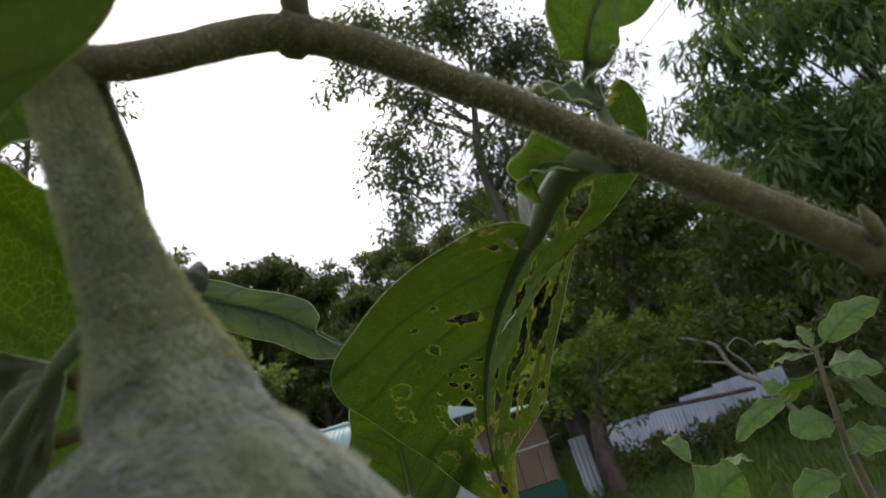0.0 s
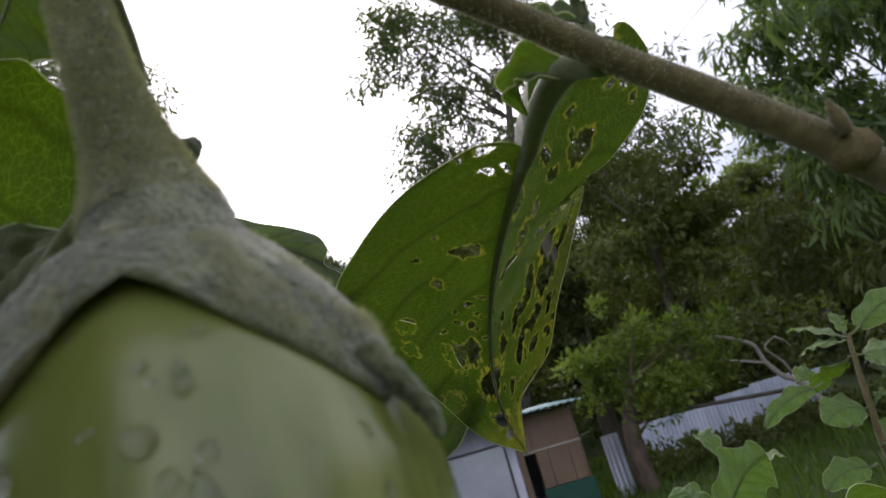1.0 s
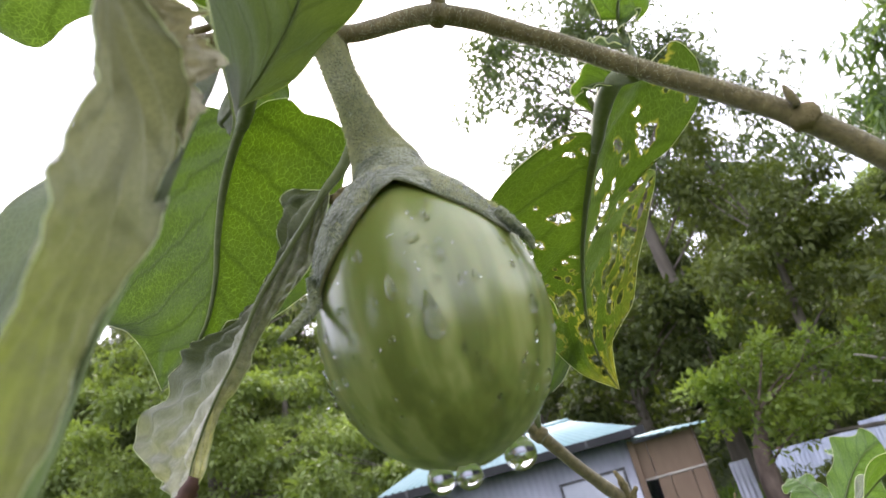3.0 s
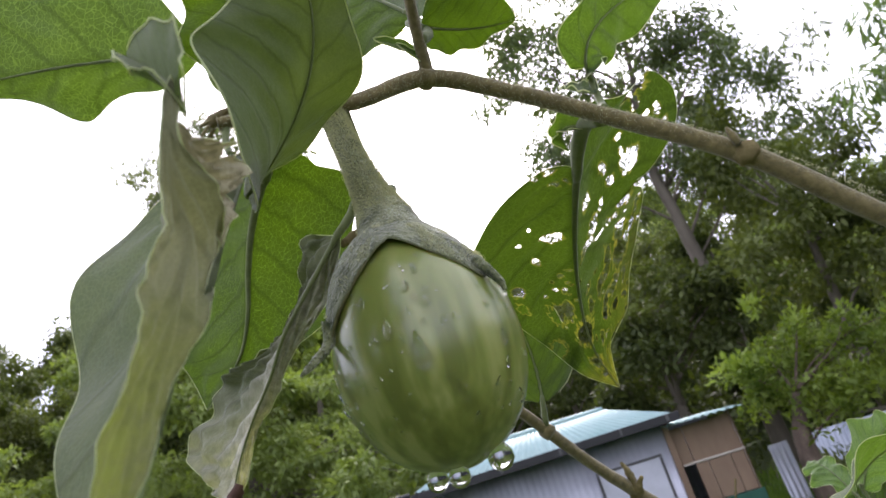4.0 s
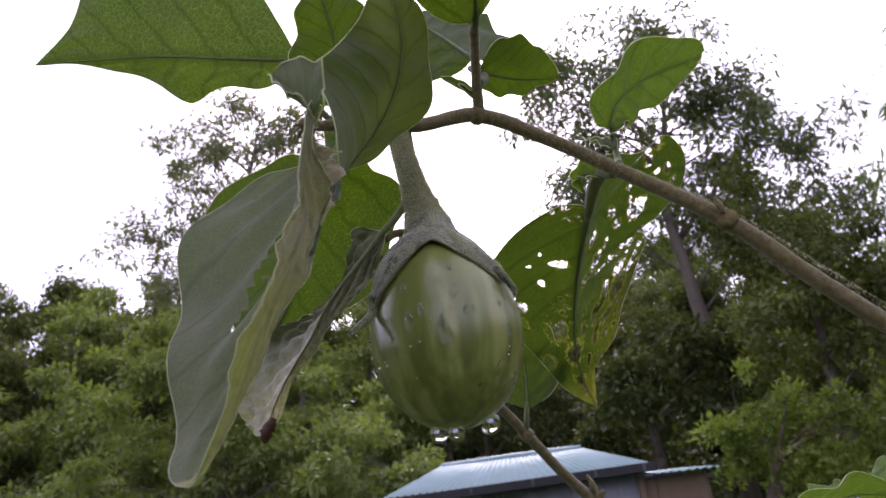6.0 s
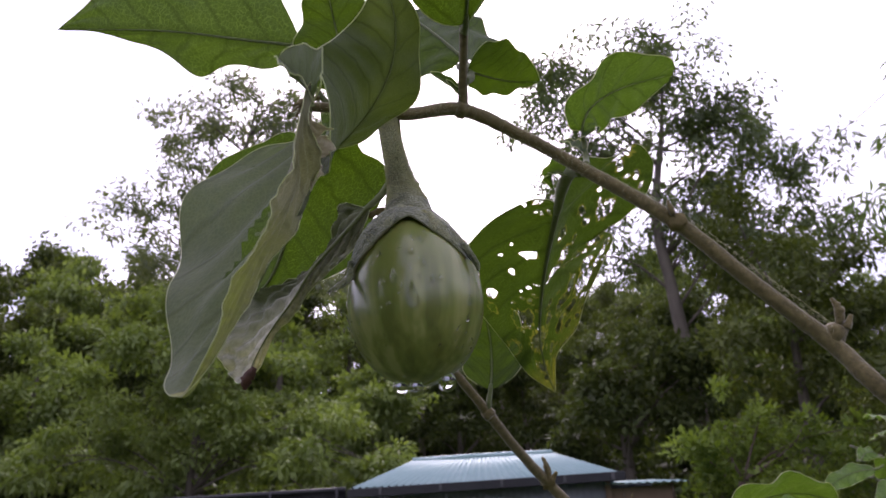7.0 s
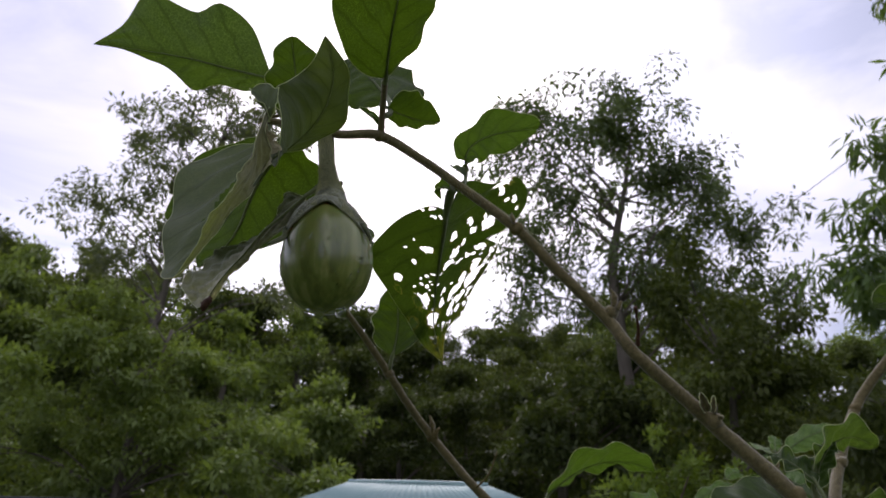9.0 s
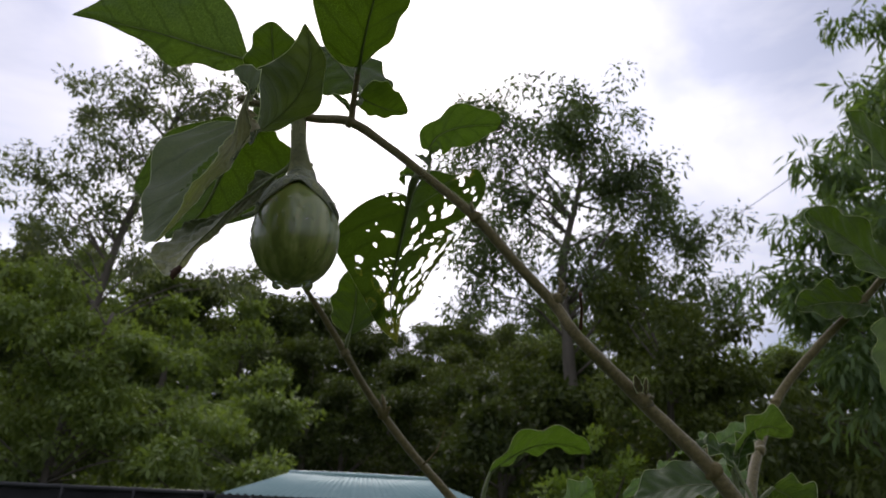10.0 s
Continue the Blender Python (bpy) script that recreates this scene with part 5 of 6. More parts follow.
# the tall airy tree with a forked trunk
make_tree("tall_tree", spot(11, 18), [(0, 0, -0.2), (0.1, 0, 3.5), (0.0, 0, 6.4), (-0.05, 0, 8.6), (0.5, 0, 11.0), (0.9, 0, 13.2)], [0.24, 0.19, 0.15, 0.13, 0.07, 0.03],
          [(-1.6, 0, 13.6, 1.1, 1.2, 1.4), (1.0, 0, 13.8, 1.3, 1.3, 1.4), (0.0, 0.4, 11.8, 2.6, 1.8, 1.5), (2.2, 0, 11.0, 1.4, 1.4, 1.3), (-1.8, 0, 9.8, 1.5, 1.4, 1.3), (1.9, 0, 9.0, 2.2, 1.6, 1.3),
           (4.0, 0, 9.6, 1.0, 0.9, 0.6), (-0.4, 0.5, 8.2, 1.9, 1.4, 1.0), (3.0, 0, 7.6, 1.5, 1.4, 0.9), (-2.7, 0, 12.2, 0.8, 0.8, 0.8), (-2.2, 0, 7.9, 0.8, 0.8, 0.8)],
          290, 85, 0.56, 0.22, 0.34, 0.6, M_FOL_TALL, "tall dark tree with a forked trunk and an airy crown", seed=1, limbs=34, limb_r=0.045, tuft=2)
# dense trees below it
make_tree("dense_tree", spot(18.4, 16.5), [(0, 0, -0.2), (0, 0, 2.0), (0.2, 0, 5.0)], [0.18, 0.15, 0.06],
          [(-0.1, 0, 6.9, 1.4, 1.4, 1.3), (0.6, 0, 5.6, 1.6, 1.4, 1.4), (-1.0, 0, 4.0, 1.5, 1.4, 1.4), (1.3, 0, 4.2, 1.6, 1.4, 1.5), (0.2, 0, 2.4, 2.4, 1.6, 1.6), (1.9, 0, 2.0, 1.2, 1.2, 1.2)],
          170, 85, 0.42, 0.20, 0.45, 0.35, M_FOL_MID, "dense dark-green tree under the taller crown", seed=2)
make_tree("leafy_tree", spot(5.5, 17), [(0, 0, -0.2), (0, 0, 2.0), (-0.1, 0, 4.4)], [0.16, 0.13, 0.05],
          [(0.2, 0, 4.6, 1.3, 1.2, 1.2), (1.1, 0, 4.4, 1.2, 1.2, 1.3), (-0.9, 0, 3.4, 1.2, 1.2, 1.2), (0.7, 0, 2.6, 1.8, 1.4, 1.5), (-1.4, 0, 2.0, 1.0, 1.0, 1.2)],
          150, 80, 0.40, 0.19, 0.45, 0.35, M_FOL_DARK, "leafy green tree at the wood's edge", seed=3)
# the sparse grey-green tree, with distance haze put into its leaf colour
make_tree("sparse_tree", spot(-28.3, 20), [(0, 0, -0.2), (0.0, 0, 4.5), (0.2, 0, 8.0), (0.7, 0, 11.0), (1.3, 0, 14.0)], [0.17, 0.13, 0.11, 0.08, 0.03],
          [(0.2, 0, 14.4, 1.3, 1.1, 1.2), (-1.6, 0, 13.6, 1.3, 1.1, 1.1), (1.8, 0, 12.8, 1.5, 1.2, 1.1), (-0.6, 0, 11.8, 1.8, 1.3, 1.1), (-2.6, 0, 10.4, 1.5, 1.2, 0.8), (0.6, 0, 9.8, 1.6, 1.2, 0.9),
           (-1.2, 0, 8.8, 1.6, 1.2, 0.8), (2.6, 0, 13.6, 1.2, 1.0, 1.0), (1.4, 0, 8.0, 1.0, 1.0, 0.6), (3.6, 0, 7.6, 0.8, 0.8, 0.5)],
          200, 55, 0.48, 0.20, 0.38, 0.4, M_FOL_GREY, "slender sparse tree with fine grey-green leaves, paled as by haze", seed=4, limbs=36, limb_r=0.035, tuft=1)
# the nearer green tree on the slope's foot
make_tree("broadleaf_tree", spot(-28.5, 14), [(0, 0, -0.2), (0.0, 0, 1.5), (0.15, 0, 3.6), (0.5, 0, 5.0)], [0.11, 0.085, 0.06, 0.03],
          [(0.2, 0, 4.9, 1.3, 1.2, 1.0), (-1.2, 0, 4.2, 1.5, 1.3, 1.1), (1.7, 0, 3.6, 1.5, 1.3, 1.2), (-2.4, 0, 2.8, 1.4, 1.2, 1.1), (0.6, 0.4, 2.6, 1.6, 1.2, 1.1), (2.6, 0, 2.2, 1.3, 1.2, 1.0),
           (-0.9, 0.6, 1.6, 1.8, 1.0, 1.0), (3.4, 0.5, 1.4, 1.2, 1.0, 0.9)],
          230, 150, 0.44, 0.145, 0.42, 0.4, M_FOL_NEAR, "broadleaved tree with light-green drooping leaves", seed=5, limbs=30, limb_r=0.022, flat=0.45, level=0.4)
# the tree with long hanging leaves
make_tree("drooping_tree", spot(35, 11), [(1.5, 0.4, -0.2), (1.6, 0.4, 2.5), (1.7, 0.5, 5.5), (1.8, 0.4, 8.0)], [0.12, 0.10, 0.07, 0.03],
          [(-0.7, 0, 5.4, 0.8, 0.9, 0.8), (0.3, 0, 6.3, 1.1, 1.2, 1.0), (1.5, 0, 7.3, 1.4, 1.3, 1.3), (0.6, 0, 4.9, 1.4, 1.4, 1.0), (2.6, 0, 6.0, 1.6, 1.4, 2.0), (-1.3, 0, 4.6, 0.5, 0.7, 0.5),
           (1.2, 0, 3.6, 1.6, 1.4, 1.0), (2.8, 0, 4.0, 1.5, 1.4, 1.5), (0.9, -0.2, 8.5, 0.6, 0.8, 0.35), (1.0, 0, 9.8, 0.6, 0.9, 0.4), (2.2, 0, 9.2, 1.2, 1.2, 0.9), (-1.0, 0, 4.0, 0.6, 0.7, 0.6), (0.0, 0, 3.4, 0.9, 1.0, 0.9), (-0.6, 0, 6.6, 0.5, 0.6, 0.4)],
          320, 66, 0.38, 0.27, 0.21, 1.1, M_FOL_DROOP, "tree with long narrow dark leaves hanging in bunches", seed=6, limbs=50, limb_r=0.03, tuft=2)
make_tree("bushy_tree", spot(40, 12.5), [(0, 0, -0.2), (0, 0, 1.4), (0.2, 0, 3.2)], [0.12, 0.1, 0.04],
          [(0.1, 0, 3.4, 1.8, 1.4, 1.2), (-1.8, 0, 2.6, 1.5, 1.2, 1.2), (1.8, 0, 2.6, 1.5, 1.2, 1.3), (0, 0, 1.4, 2.6, 1.4, 1.0)], 120, 85, 0.45, 0.20, 0.30, 0.9, M_FOL_MID,
          "dark leafy tree beneath the hanging boughs", seed=7)
# the small bright tree by the shed, over a dead bough
make_tree("small_tree", (2.40, 10.4, 0.0), [(0.03, 0, -0.1), (0.0, 0, 0.4), (0.04, 0, 0.95), (0.2, 0, 1.5)], [0.17, 0.145, 0.13, 0.05],
          [(-0.11, 0.15, 2.00, 0.42, 0.42, 0.34), (0.51, 0.15, 2.18, 0.36, 0.36, 0.36), (1.08, 0.15, 2.05, 0.36, 0.36, 0.36), (1.54, 0.15, 1.80, 0.34, 0.34, 0.30), (0.91, 0.15, 1.51, 0.50, 0.50, 0.34), (0.09, 0.15, 1.54, 0.46, 0.46, 0.30), (1.47, -0.10, 1.28, 0.30, 0.30, 0.24), (0.36, -0.10, 1.17, 0.40, 0.40, 0.22), (-0.41, -0.10, 1.55, 0.30, 0.30, 0.24), (0.22, -0.10, 2.66, 0.13, 0.13, 0.26), (1.19, -0.10, 2.47, 0.14, 0.14, 0.28), (1.78, -0.10, 2.21, 0.12, 0.12, 0.24), (0.67, -0.10, 2.55, 0.10, 0.10, 0.22), (-0.42, -0.10, 2.05, 0.20, 0.20, 0.20)],
          120, 40, 0.19, 0.125, 0.44, -0.35, M_FOL_BRIGHT, "small bushy tree with bright green leaves beside a shed", seed=8, limbs=9, limb_r=0.025, bark=M_BARK_BROWN, tuft=2)


def dead_bough():
    ob = empty_thing("dead_branch", (5.3, 10.6, 0.1), "bare grey dead branch lying over bushes by a fence", "branch")
    tube("bough", [(4.12, 10.40, 1.89), (4.38, 10.40, 1.77), (4.63, 10.40, 1.60), (4.71, 10.40, 1.31), (4.88, 10.40, 1.05), (5.12, 10.40, 0.85)] + [(5.6, 10.5, 0.05)], [0.012, 0.022, 0.030, 0.036, 0.040, 0.045, 0.05][:7], M_BARK_DEAD, ob, sides=7, rough=0.2)
    tube("bough", [(4.71, 10.40, 1.30), (4.40, 10.40, 1.41), (4.08, 10.40, 1.52)], [0.024, 0.018, 0.012], M_BARK_DEAD, ob, sides=6, rough=0.2)
    tube("bough", [(5.13, 10.50, 0.91), (5.01, 10.50, 1.24), (4.83, 10.50, 1.51), (5.02, 10.50, 1.64)], [0.022, 0.016, 0.012, 0.008], M_BARK_DEAD, ob, sides=6, rough=0.2)
    tube("bough", [(5.02, 10.50, 1.64), (5.15, 10.50, 1.55), (5.22, 10.50, 1.43)], [0.014, 0.010, 0.006], M_BARK_DEAD, ob, sides=6, rough=0.2)
    tube("pole", [(4.90, 10.30, 0.84), (4.05, 10.30, 0.92), (3.44, 10.30, 0.98), (2.91, 10.30, 1.03)], [0.034, 0.032, 0.030, 0.022], M_BARK, ob, "dark fallen pole", sides=7, rough=0.2)


dead_bough()

# the wooded slope: three kinds of tree, repeated
KINDS = []
for k, (mat, hgt, wide, text) in enumerate(((M_FOL_DARK, 7.5, 2.6, "dark leafy tree on the wooded slope"), (M_FOL_NEAR, 6.0, 2.4, "light-green leafy tree on the wooded slope"),
                                            (M_FOL_MID, 9.0, 2.9, "tall leafy tree on the wooded slope"))):
    rng = random.Random(40 + k)
    blobs = [(rng.uniform(-0.5, 0.5) * wide, rng.uniform(-0.4, 0.4) * wide, hgt * rng.uniform(0.3, 0.85), wide * rng.uniform(0.4, 0.7), wide * rng.uniform(0.4, 0.7), hgt * rng.uniform(0.12, 0.2)) for _ in range(7)]
    blobs += [(0, 0, hgt * 0.25, wide * 0.9, wide * 0.9, hgt * 0.18), (0.1, 0, hgt * 0.86, wide * 0.4, wide * 0.4, hgt * 0.13)]
    KINDS.append(make_tree("hillside_tree", (0, 0, 0), [(0, 0, -0.4), (0.1, 0, hgt * 0.4), (0, 0, hgt * 0.85)], [0.2, 0.14, 0.04], blobs, 150, 100, 0.66, 0.21, 0.5, 0.25, mat, text, "tree", "trees on the slope", 50 + k, limbs=10, flat=0.5, level=0.4))
HEIGHTS = (7.5, 6.0, 9.0)
SKYLINE = ((-70, 19.0), (-40, 19.8), (-33, 20.8), (-26, 19.6), (-22, 19.3), (-17, 19.8), (-12, 18.5), (-7, 18.4), (-4, 16.4), (0, 17.6), (4, 19.2), (18, 18.5), (20, 17.0), (21.5, 14.6), (29, 14.8), (31, 15.5), (70, 16.0))


def skyline(az):
    """How high the woods stand over the horizon at a bearing, in degrees."""
    for (a, p), (b, q) in zip(SKYLINE, SKYLINE[1:]):
        if az <= b:
            return p + (q - p) * (az - a) / (b - a)
    return 17.0


place_rng = random.Random(9)
count = 0


def plant_wood_tree(at, sc, k):
    global count
    m = Matrix.Translation(at) @ Matrix.Rotation(place_rng.uniform(0, 6.28), 4, "Z") @ Matrix.Diagonal((min(sc, 1.35), min(sc, 1.35), sc, 1))
    if count < 3:
        k = count
        KINDS[k].matrix_basis = m
    else:
        t = copy_thing(KINDS[k], Matrix())
        t.matrix_basis = m
    count += 1


for ring, (dist, step, share) in enumerate(((24, 6.2, 0.62), (30, 5.6, 0.80), (37, 5.0, 0.92), (46, 4.0, 1.0))):
    az = -62.0 + ring * 1.7
    while az < 64:
        a, d = az + place_rng.uniform(-1.2, 1.2), dist + place_rng.uniform(-2.0, 2.0)
        at = spot(a, d, -0.1)
        k = place_rng.choice((1, 1, 0, 2)) if a < -14 and ring < 2 else place_rng.choice((0, 2, 2, 0, 1)) if a < -14 or a > 8 else place_rng.choice((0, 2))
        top = 1.3 + d * math.tan(radians(skyline(a) * share * place_rng.uniform(0.97, 1.06)))
        plant_wood_tree(at, max(0.3, (top - at.z) / (HEIGHTS[k] * 0.95)), k)
        az += step * place_rng.uniform(0.85, 1.15)
# unseen woods added behind to shape the fruit's reflections, lower where it mirrors sky
for dist, step in ((17, 11.0), (23, 9.0)):
    az = 68.0
    while az < 294:
        plant_wood_tree(spot(az + place_rng.uniform(-2, 2), dist + place_rng.uniform(-1.5, 1.5), -0.1), place_rng.uniform(0.55, 0.80) * (0.5 if az > 246 else 1.0), place_rng.choice((0, 1, 2)))
        az += step * place_rng.uniform(0.85, 1.15)


def make_weeds():
    """Rank weeds between the grass and the tin fence."""
    rng = np.random.default_rng(31)
    cs, rs = [], []
    for _ in range(190):
        x, y = rng.uniform(2.6, 8.5), rng.uniform(10.9, 12.8)
        cs.append((x, y, land(x, y) + rng.uniform(0.02, 0.42)))
        rs.append(rng.uniform(0.12, 0.30))
    verts, n = leaf_cards(rng, cs, rs, 60, 0.12, 0.40, -0.3)
    return tagged(cards_object("weeds", verts, n, M_FOL_MID), "rank leafy weeds in front of a tin fence", "weeds", kind="stuff")


make_weeds()


def make_undergrowth():
    """Bushes that close the woods near the ground."""
    rng = np.random.default_rng(77)
    cs, rs = [], []
    for _ in range(520):
        az, d = rng.uniform(-62, 64), rng.uniform(17.5, 30)
        if 9 < az < 31 and d < 21:
            continue
        p = spot(az, d)
        cs.append((p.x, p.y, p.z + rng.uniform(0.1, 1.6)))
        rs.append(rng.uniform(0.5, 1.0))
    verts, n = leaf_cards(rng, cs, rs, 90, 0.24, 0.45, 0.25)
    return tagged(cards_object("undergrowth", verts, n, M_FOL_DARK), "tangled green undergrowth at the foot of the woods", "bushes", kind="stuff")


make_undergrowth()


# ---- shed, fences ----
def corrugated(name, a, b, low, high, pitch, depth, mat, parent, label="", lean=0.0):
    """An upright sheet with rounded ridges, from a to b (x, y), between two heights, with thickness."""
    A, B = Vector((a[0], a[1], 0)), Vector((b[0], b[1], 0))
    along = B - A
    n = max(8, int(along.length / pitch * 4))
    d = along.normalized()
    out = Vector((d.y, -d.x, 0))
    verts, faces = [], []
    for z in (low, high):
        for back in (0.0, -0.004):
            for i in range(n + 1):
                w = depth * math.sin(math.pi * i / 2)
                verts.append(A + along * (i / n) + out * (w + back + lean * (z - low)) + Vector((0, 0, z)))
    m = n + 1
    for i in range(n):
        faces.append((i, i + 1, 2 * m + i + 1, 2 * m + i))
        faces.append((m + i + 1, m + i, 3 * m + i, 3 * m + i + 1))
        faces.append((2 * m + i, 2 * m + i + 1, 3 * m + i + 1, 3 * m + i))
    ob = mesh_object(name, verts, faces, mat)
    return under(ob, parent, label) if parent else ob


def roof_sheet(name, corners, pitch, depth, mat, parent, label=""):
    """A corrugated roof slope: corners eave left, eave right, ridge right, ridge left; the ridges run down the slope."""
    el, er, rr, rl = [Vector(c) for c in corners]
    n = max(8, int((er - el).length / pitch * 4))
    nor = (er - el).cross(rl - el).normalized()
    verts, faces = [], []
    for lift in (0.0, -0.005):
        for i in range(n + 1):
            f = i / n
            w = nor * (depth * math.sin(math.pi * i / 2) + lift)
            verts += [el.lerp(er, f) + w, rl.lerp(rr, f) + w]
    m = 2 * (n + 1)
    for i in range(n):
        k = 2 * i
        faces += [(k, k + 2, k + 3, k + 1), (m + k, m + k + 1, m + k + 3, m + k + 2), (k, m + k, m + k + 2, k + 2)]
    return under(mesh_object(name, verts, faces, mat), parent, label)


def block(name, lo, hi, mat, parent, label="", bevel=0.006):
    bm = bmesh.new()
    bmesh.ops.create_cube(bm, size=1.0)
    for v in bm.verts:
        v.co = Vector([(lo[i] + hi[i]) / 2 + v.co[i] * (hi[i] - lo[i]) for i in range(3)])
    bmesh.ops.bevel(bm, geom=bm.edges[:], offset=bevel, segments=1, affect="EDGES")
    return part(name, bm, mat, parent, label, smooth=False)


M_ROOF = plain("weathered_green_tin", (0.19, 0.33, 0.32), (0.34, 0.46, 0.45), 1.3, 0.5, 0.12, bump=0.15, dist=0.004)
M_TIN = plain("galvanised_tin", (0.38, 0.40, 0.45), (0.58, 0.60, 0.67), 1.6, 0.5, 0.5, bump=0.2, dist=0.004)
M_TIN_PALE = plain("pale_weathered_tin", (0.26, 0.31, 0.38), (0.55, 0.60, 0.68), 2.6, 0.5, 0.5, bump=0.2, dist=0.004, stretch=(1, 1, 0.35))
M_BLACK = plain("black_painted_metal", (0.008, 0.009, 0.010), (0.022, 0.023, 0.025), 3.0, 0.55, bump=0.2)
M_BOARD = plain("brown_plywood", (0.13, 0.085, 0.055), (0.24, 0.17, 0.115), 2.2, 0.8, bump=0.4, dist=0.004, stretch=(1, 1, 0.3))
M_GREENTARP = plain("dark_green_sheet", (0.010, 0.060, 0.040), (0.02, 0.095, 0.065), 3.0, 0.7, bump=0.4, dist=0.01)
M_NET = plain("black_shade_cloth", (0.006, 0.007, 0.008), (0.018, 0.02, 0.02), 8.0, 0.9, bump=0.5, dist=0.004)
M_WIRE = plain("grey_cable", (0.05, 0.05, 0.05), (0.09, 0.09, 0.09), 5.0, 0.6)


def make_shed():
    s = empty_thing("shed", (-0.6, 10.2, 0.0), "low garden shed of tin and boards, pale green tin roof", "shed")
    g = -0.1
    corrugated("wall", (-2.5, 9.3), (0.66, 9.3), g, 1.60, 0.09, 0.006, M_TIN, s, "grey galvanised tin wall")
    corrugated("wall", (-2.5, 11.4), (-2.5, 9.3), g, 1.60, 0.09, 0.006, M_TIN, s)
    corrugated("wall", (1.48, 9.34), (1.48, 11.4), g, 1.50, 0.09, 0.006, M_TIN, s)
    corrugated("wall", (1.48, 11.4), (-2.5, 11.4), g, 1.60, 0.09, 0.006, M_TIN, s)
    block("post", (0.62, 9.24, g), (0.70, 9.32, 1.60), M_BOARD, s)
    d = block("door", (-0.37, 9.262, 0.0), (0.50, 9.285, 1.26), M_TIN, s, "flat tin door panel")
    for lo, hi in (((-0.37, 9.250, 1.225), (0.50, 9.262, 1.26)), ((-0.37, 9.250, 0.0), (-0.335, 9.262, 1.22)), ((0.465, 9.250, 0.0), (0.50, 9.262, 1.22))):
        block("rail", lo, hi, M_WIRE, d, bevel=0.002)
    # boarded end with a dark opening over a green skirt
    block("board", (0.86, 9.33, 1.03), (1.47, 9.355, 1.50), M_BOARD, s, "brown plywood sheet")
    block("board", (0.70, 9.33, 1.04), (0.855, 9.355, 1.50), M_BOARD, s)
    block("board", (0.86, 9.33, 0.55), (1.02, 9.352, 1.02), M_BOARD, s)
    block("board", (1.025, 9.33, 0.55), (1.30, 9.355, 1.02), M_BOARD, s)
    block("board", (1.305, 9.33, 0.55), (1.47, 9.352, 1.02), M_BOARD, s)
    block("post", (1.44, 9.36, g), (1.50, 9.42, 1.52), M_BOARD, s)
    block("batten", (0.70, 9.312, 1.02), (1.50, 9.330, 1.05), M_BARK_DEAD, s)
    block("skirt", (0.84, 9.29, g), (1.52, 9.31, 0.545), M_GREENTARP, s, "dark green sheet skirt")
    # roof
    roof_sheet("roof", ((-2.70, 8.98, 1.70), (0.85, 8.98, 1.66), (-0.02, 10.25, 2.07), (-2.08, 10.25, 2.10)), 0.10, 0.012, M_ROOF, s, "pale green corrugated roof slope")
    roof_sheet("roof", ((0.85, 11.5, 1.62), (-2.70, 11.5, 1.62), (-2.08, 10.25, 2.10), (-0.02, 10.25, 2.07)), 0.10, 0.012, M_ROOF, s)
    roof_sheet("roof", ((-2.70, 11.5, 1.62), (-2.70, 8.98, 1.70), (-2.08, 10.24, 2.10), (-2.08, 10.26, 2.10)), 0.10, 0.010, M_ROOF, s)
    roof_sheet("roof", ((0.85, 8.98, 1.66), (0.85, 11.5, 1.62), (-0.02, 10.26, 2.07), (-0.02, 10.24, 2.07)), 0.10, 0.010, M_ROOF, s)
    roof_sheet("roof", ((0.60, 9.02, 1.545), (1.62, 9.02, 1.53), (1.50, 11.4, 1.64), (0.60, 11.4, 1.66)), 0.10, 0.012, M_ROOF, s)
    tube("ridge_cap", [(-2.10, 10.25, 2.105), (-1.0, 10.25, 2.10), (0.0, 10.25, 2.08)], [0.035, 0.035, 0.035], M_ROOF, s, sides=8)
    block("gutter", (-2.74, 8.93, 1.575), (0.87, 8.985, 1.685), M_BLACK, s, "black gutter along the eave")
    for x in (-2.3, -1.5, -0.7, 0.1, 0.7):
        block("bracket", (x, 8.915, 1.59), (x + 0.035, 8.93, 1.68), M_WIRE, s, bevel=0.002)


make_shed()


def net_fence():
    f = empty_thing("shade_net_fence", (-5.0, 9.0, 0.0), "black shade-net fence on thin posts beside the shed", "fence")
    corrugated("net", (-9.5, 9.05), (-2.78, 9.05), -0.1, 1.70, 0.8, 0.012, M_NET, f, "black shade cloth")
    tube("rail", [(-9.5, 9.0, 1.73), (-6, 9.0, 1.71), (-2.78, 9.0, 1.69)], [0.035, 0.035, 0.035], M_BLACK, f, sides=8)
    for k in range(8):
        x = -9.4 + 0.93 * k
        tube("post", [(x, 8.98, -0.1), (x, 8.98, 0.8), (x, 8.98, 1.72)], [0.022, 0.022, 0.022], M_BLACK, f, sides=7)


net_fence()


def tin_fence():
    f = empty_thing("tin_fence", (4.9, 13.0, 0.0), "grey corrugated tin fence, stained and leaning, behind grass", "fence")
    rng = random.Random(2)
    x, k = 3.15, 0
    while x < 6.6:
        w = rng.uniform(0.62, 0.80)
        top = (0.84 if x < 4.6 else 0.98) + rng.uniform(-0.03, 0.03)
        corrugated("sheet", (x, 13.0 + rng.uniform(-0.03, 0.03)), (x + w - 0.004, 13.0 + rng.uniform(-0.03, 0.03)), -0.3, top, 0.076, 0.012, M_TIN_PALE, f, lean=rng.uniform(-0.05, 0.05))
        x += w
    for k in range(4):
        block("post", (3.3 + 1.1 * k, 13.07, -0.3), (3.37 + 1.1 * k, 13.14, 0.9), M_BOARD, f)


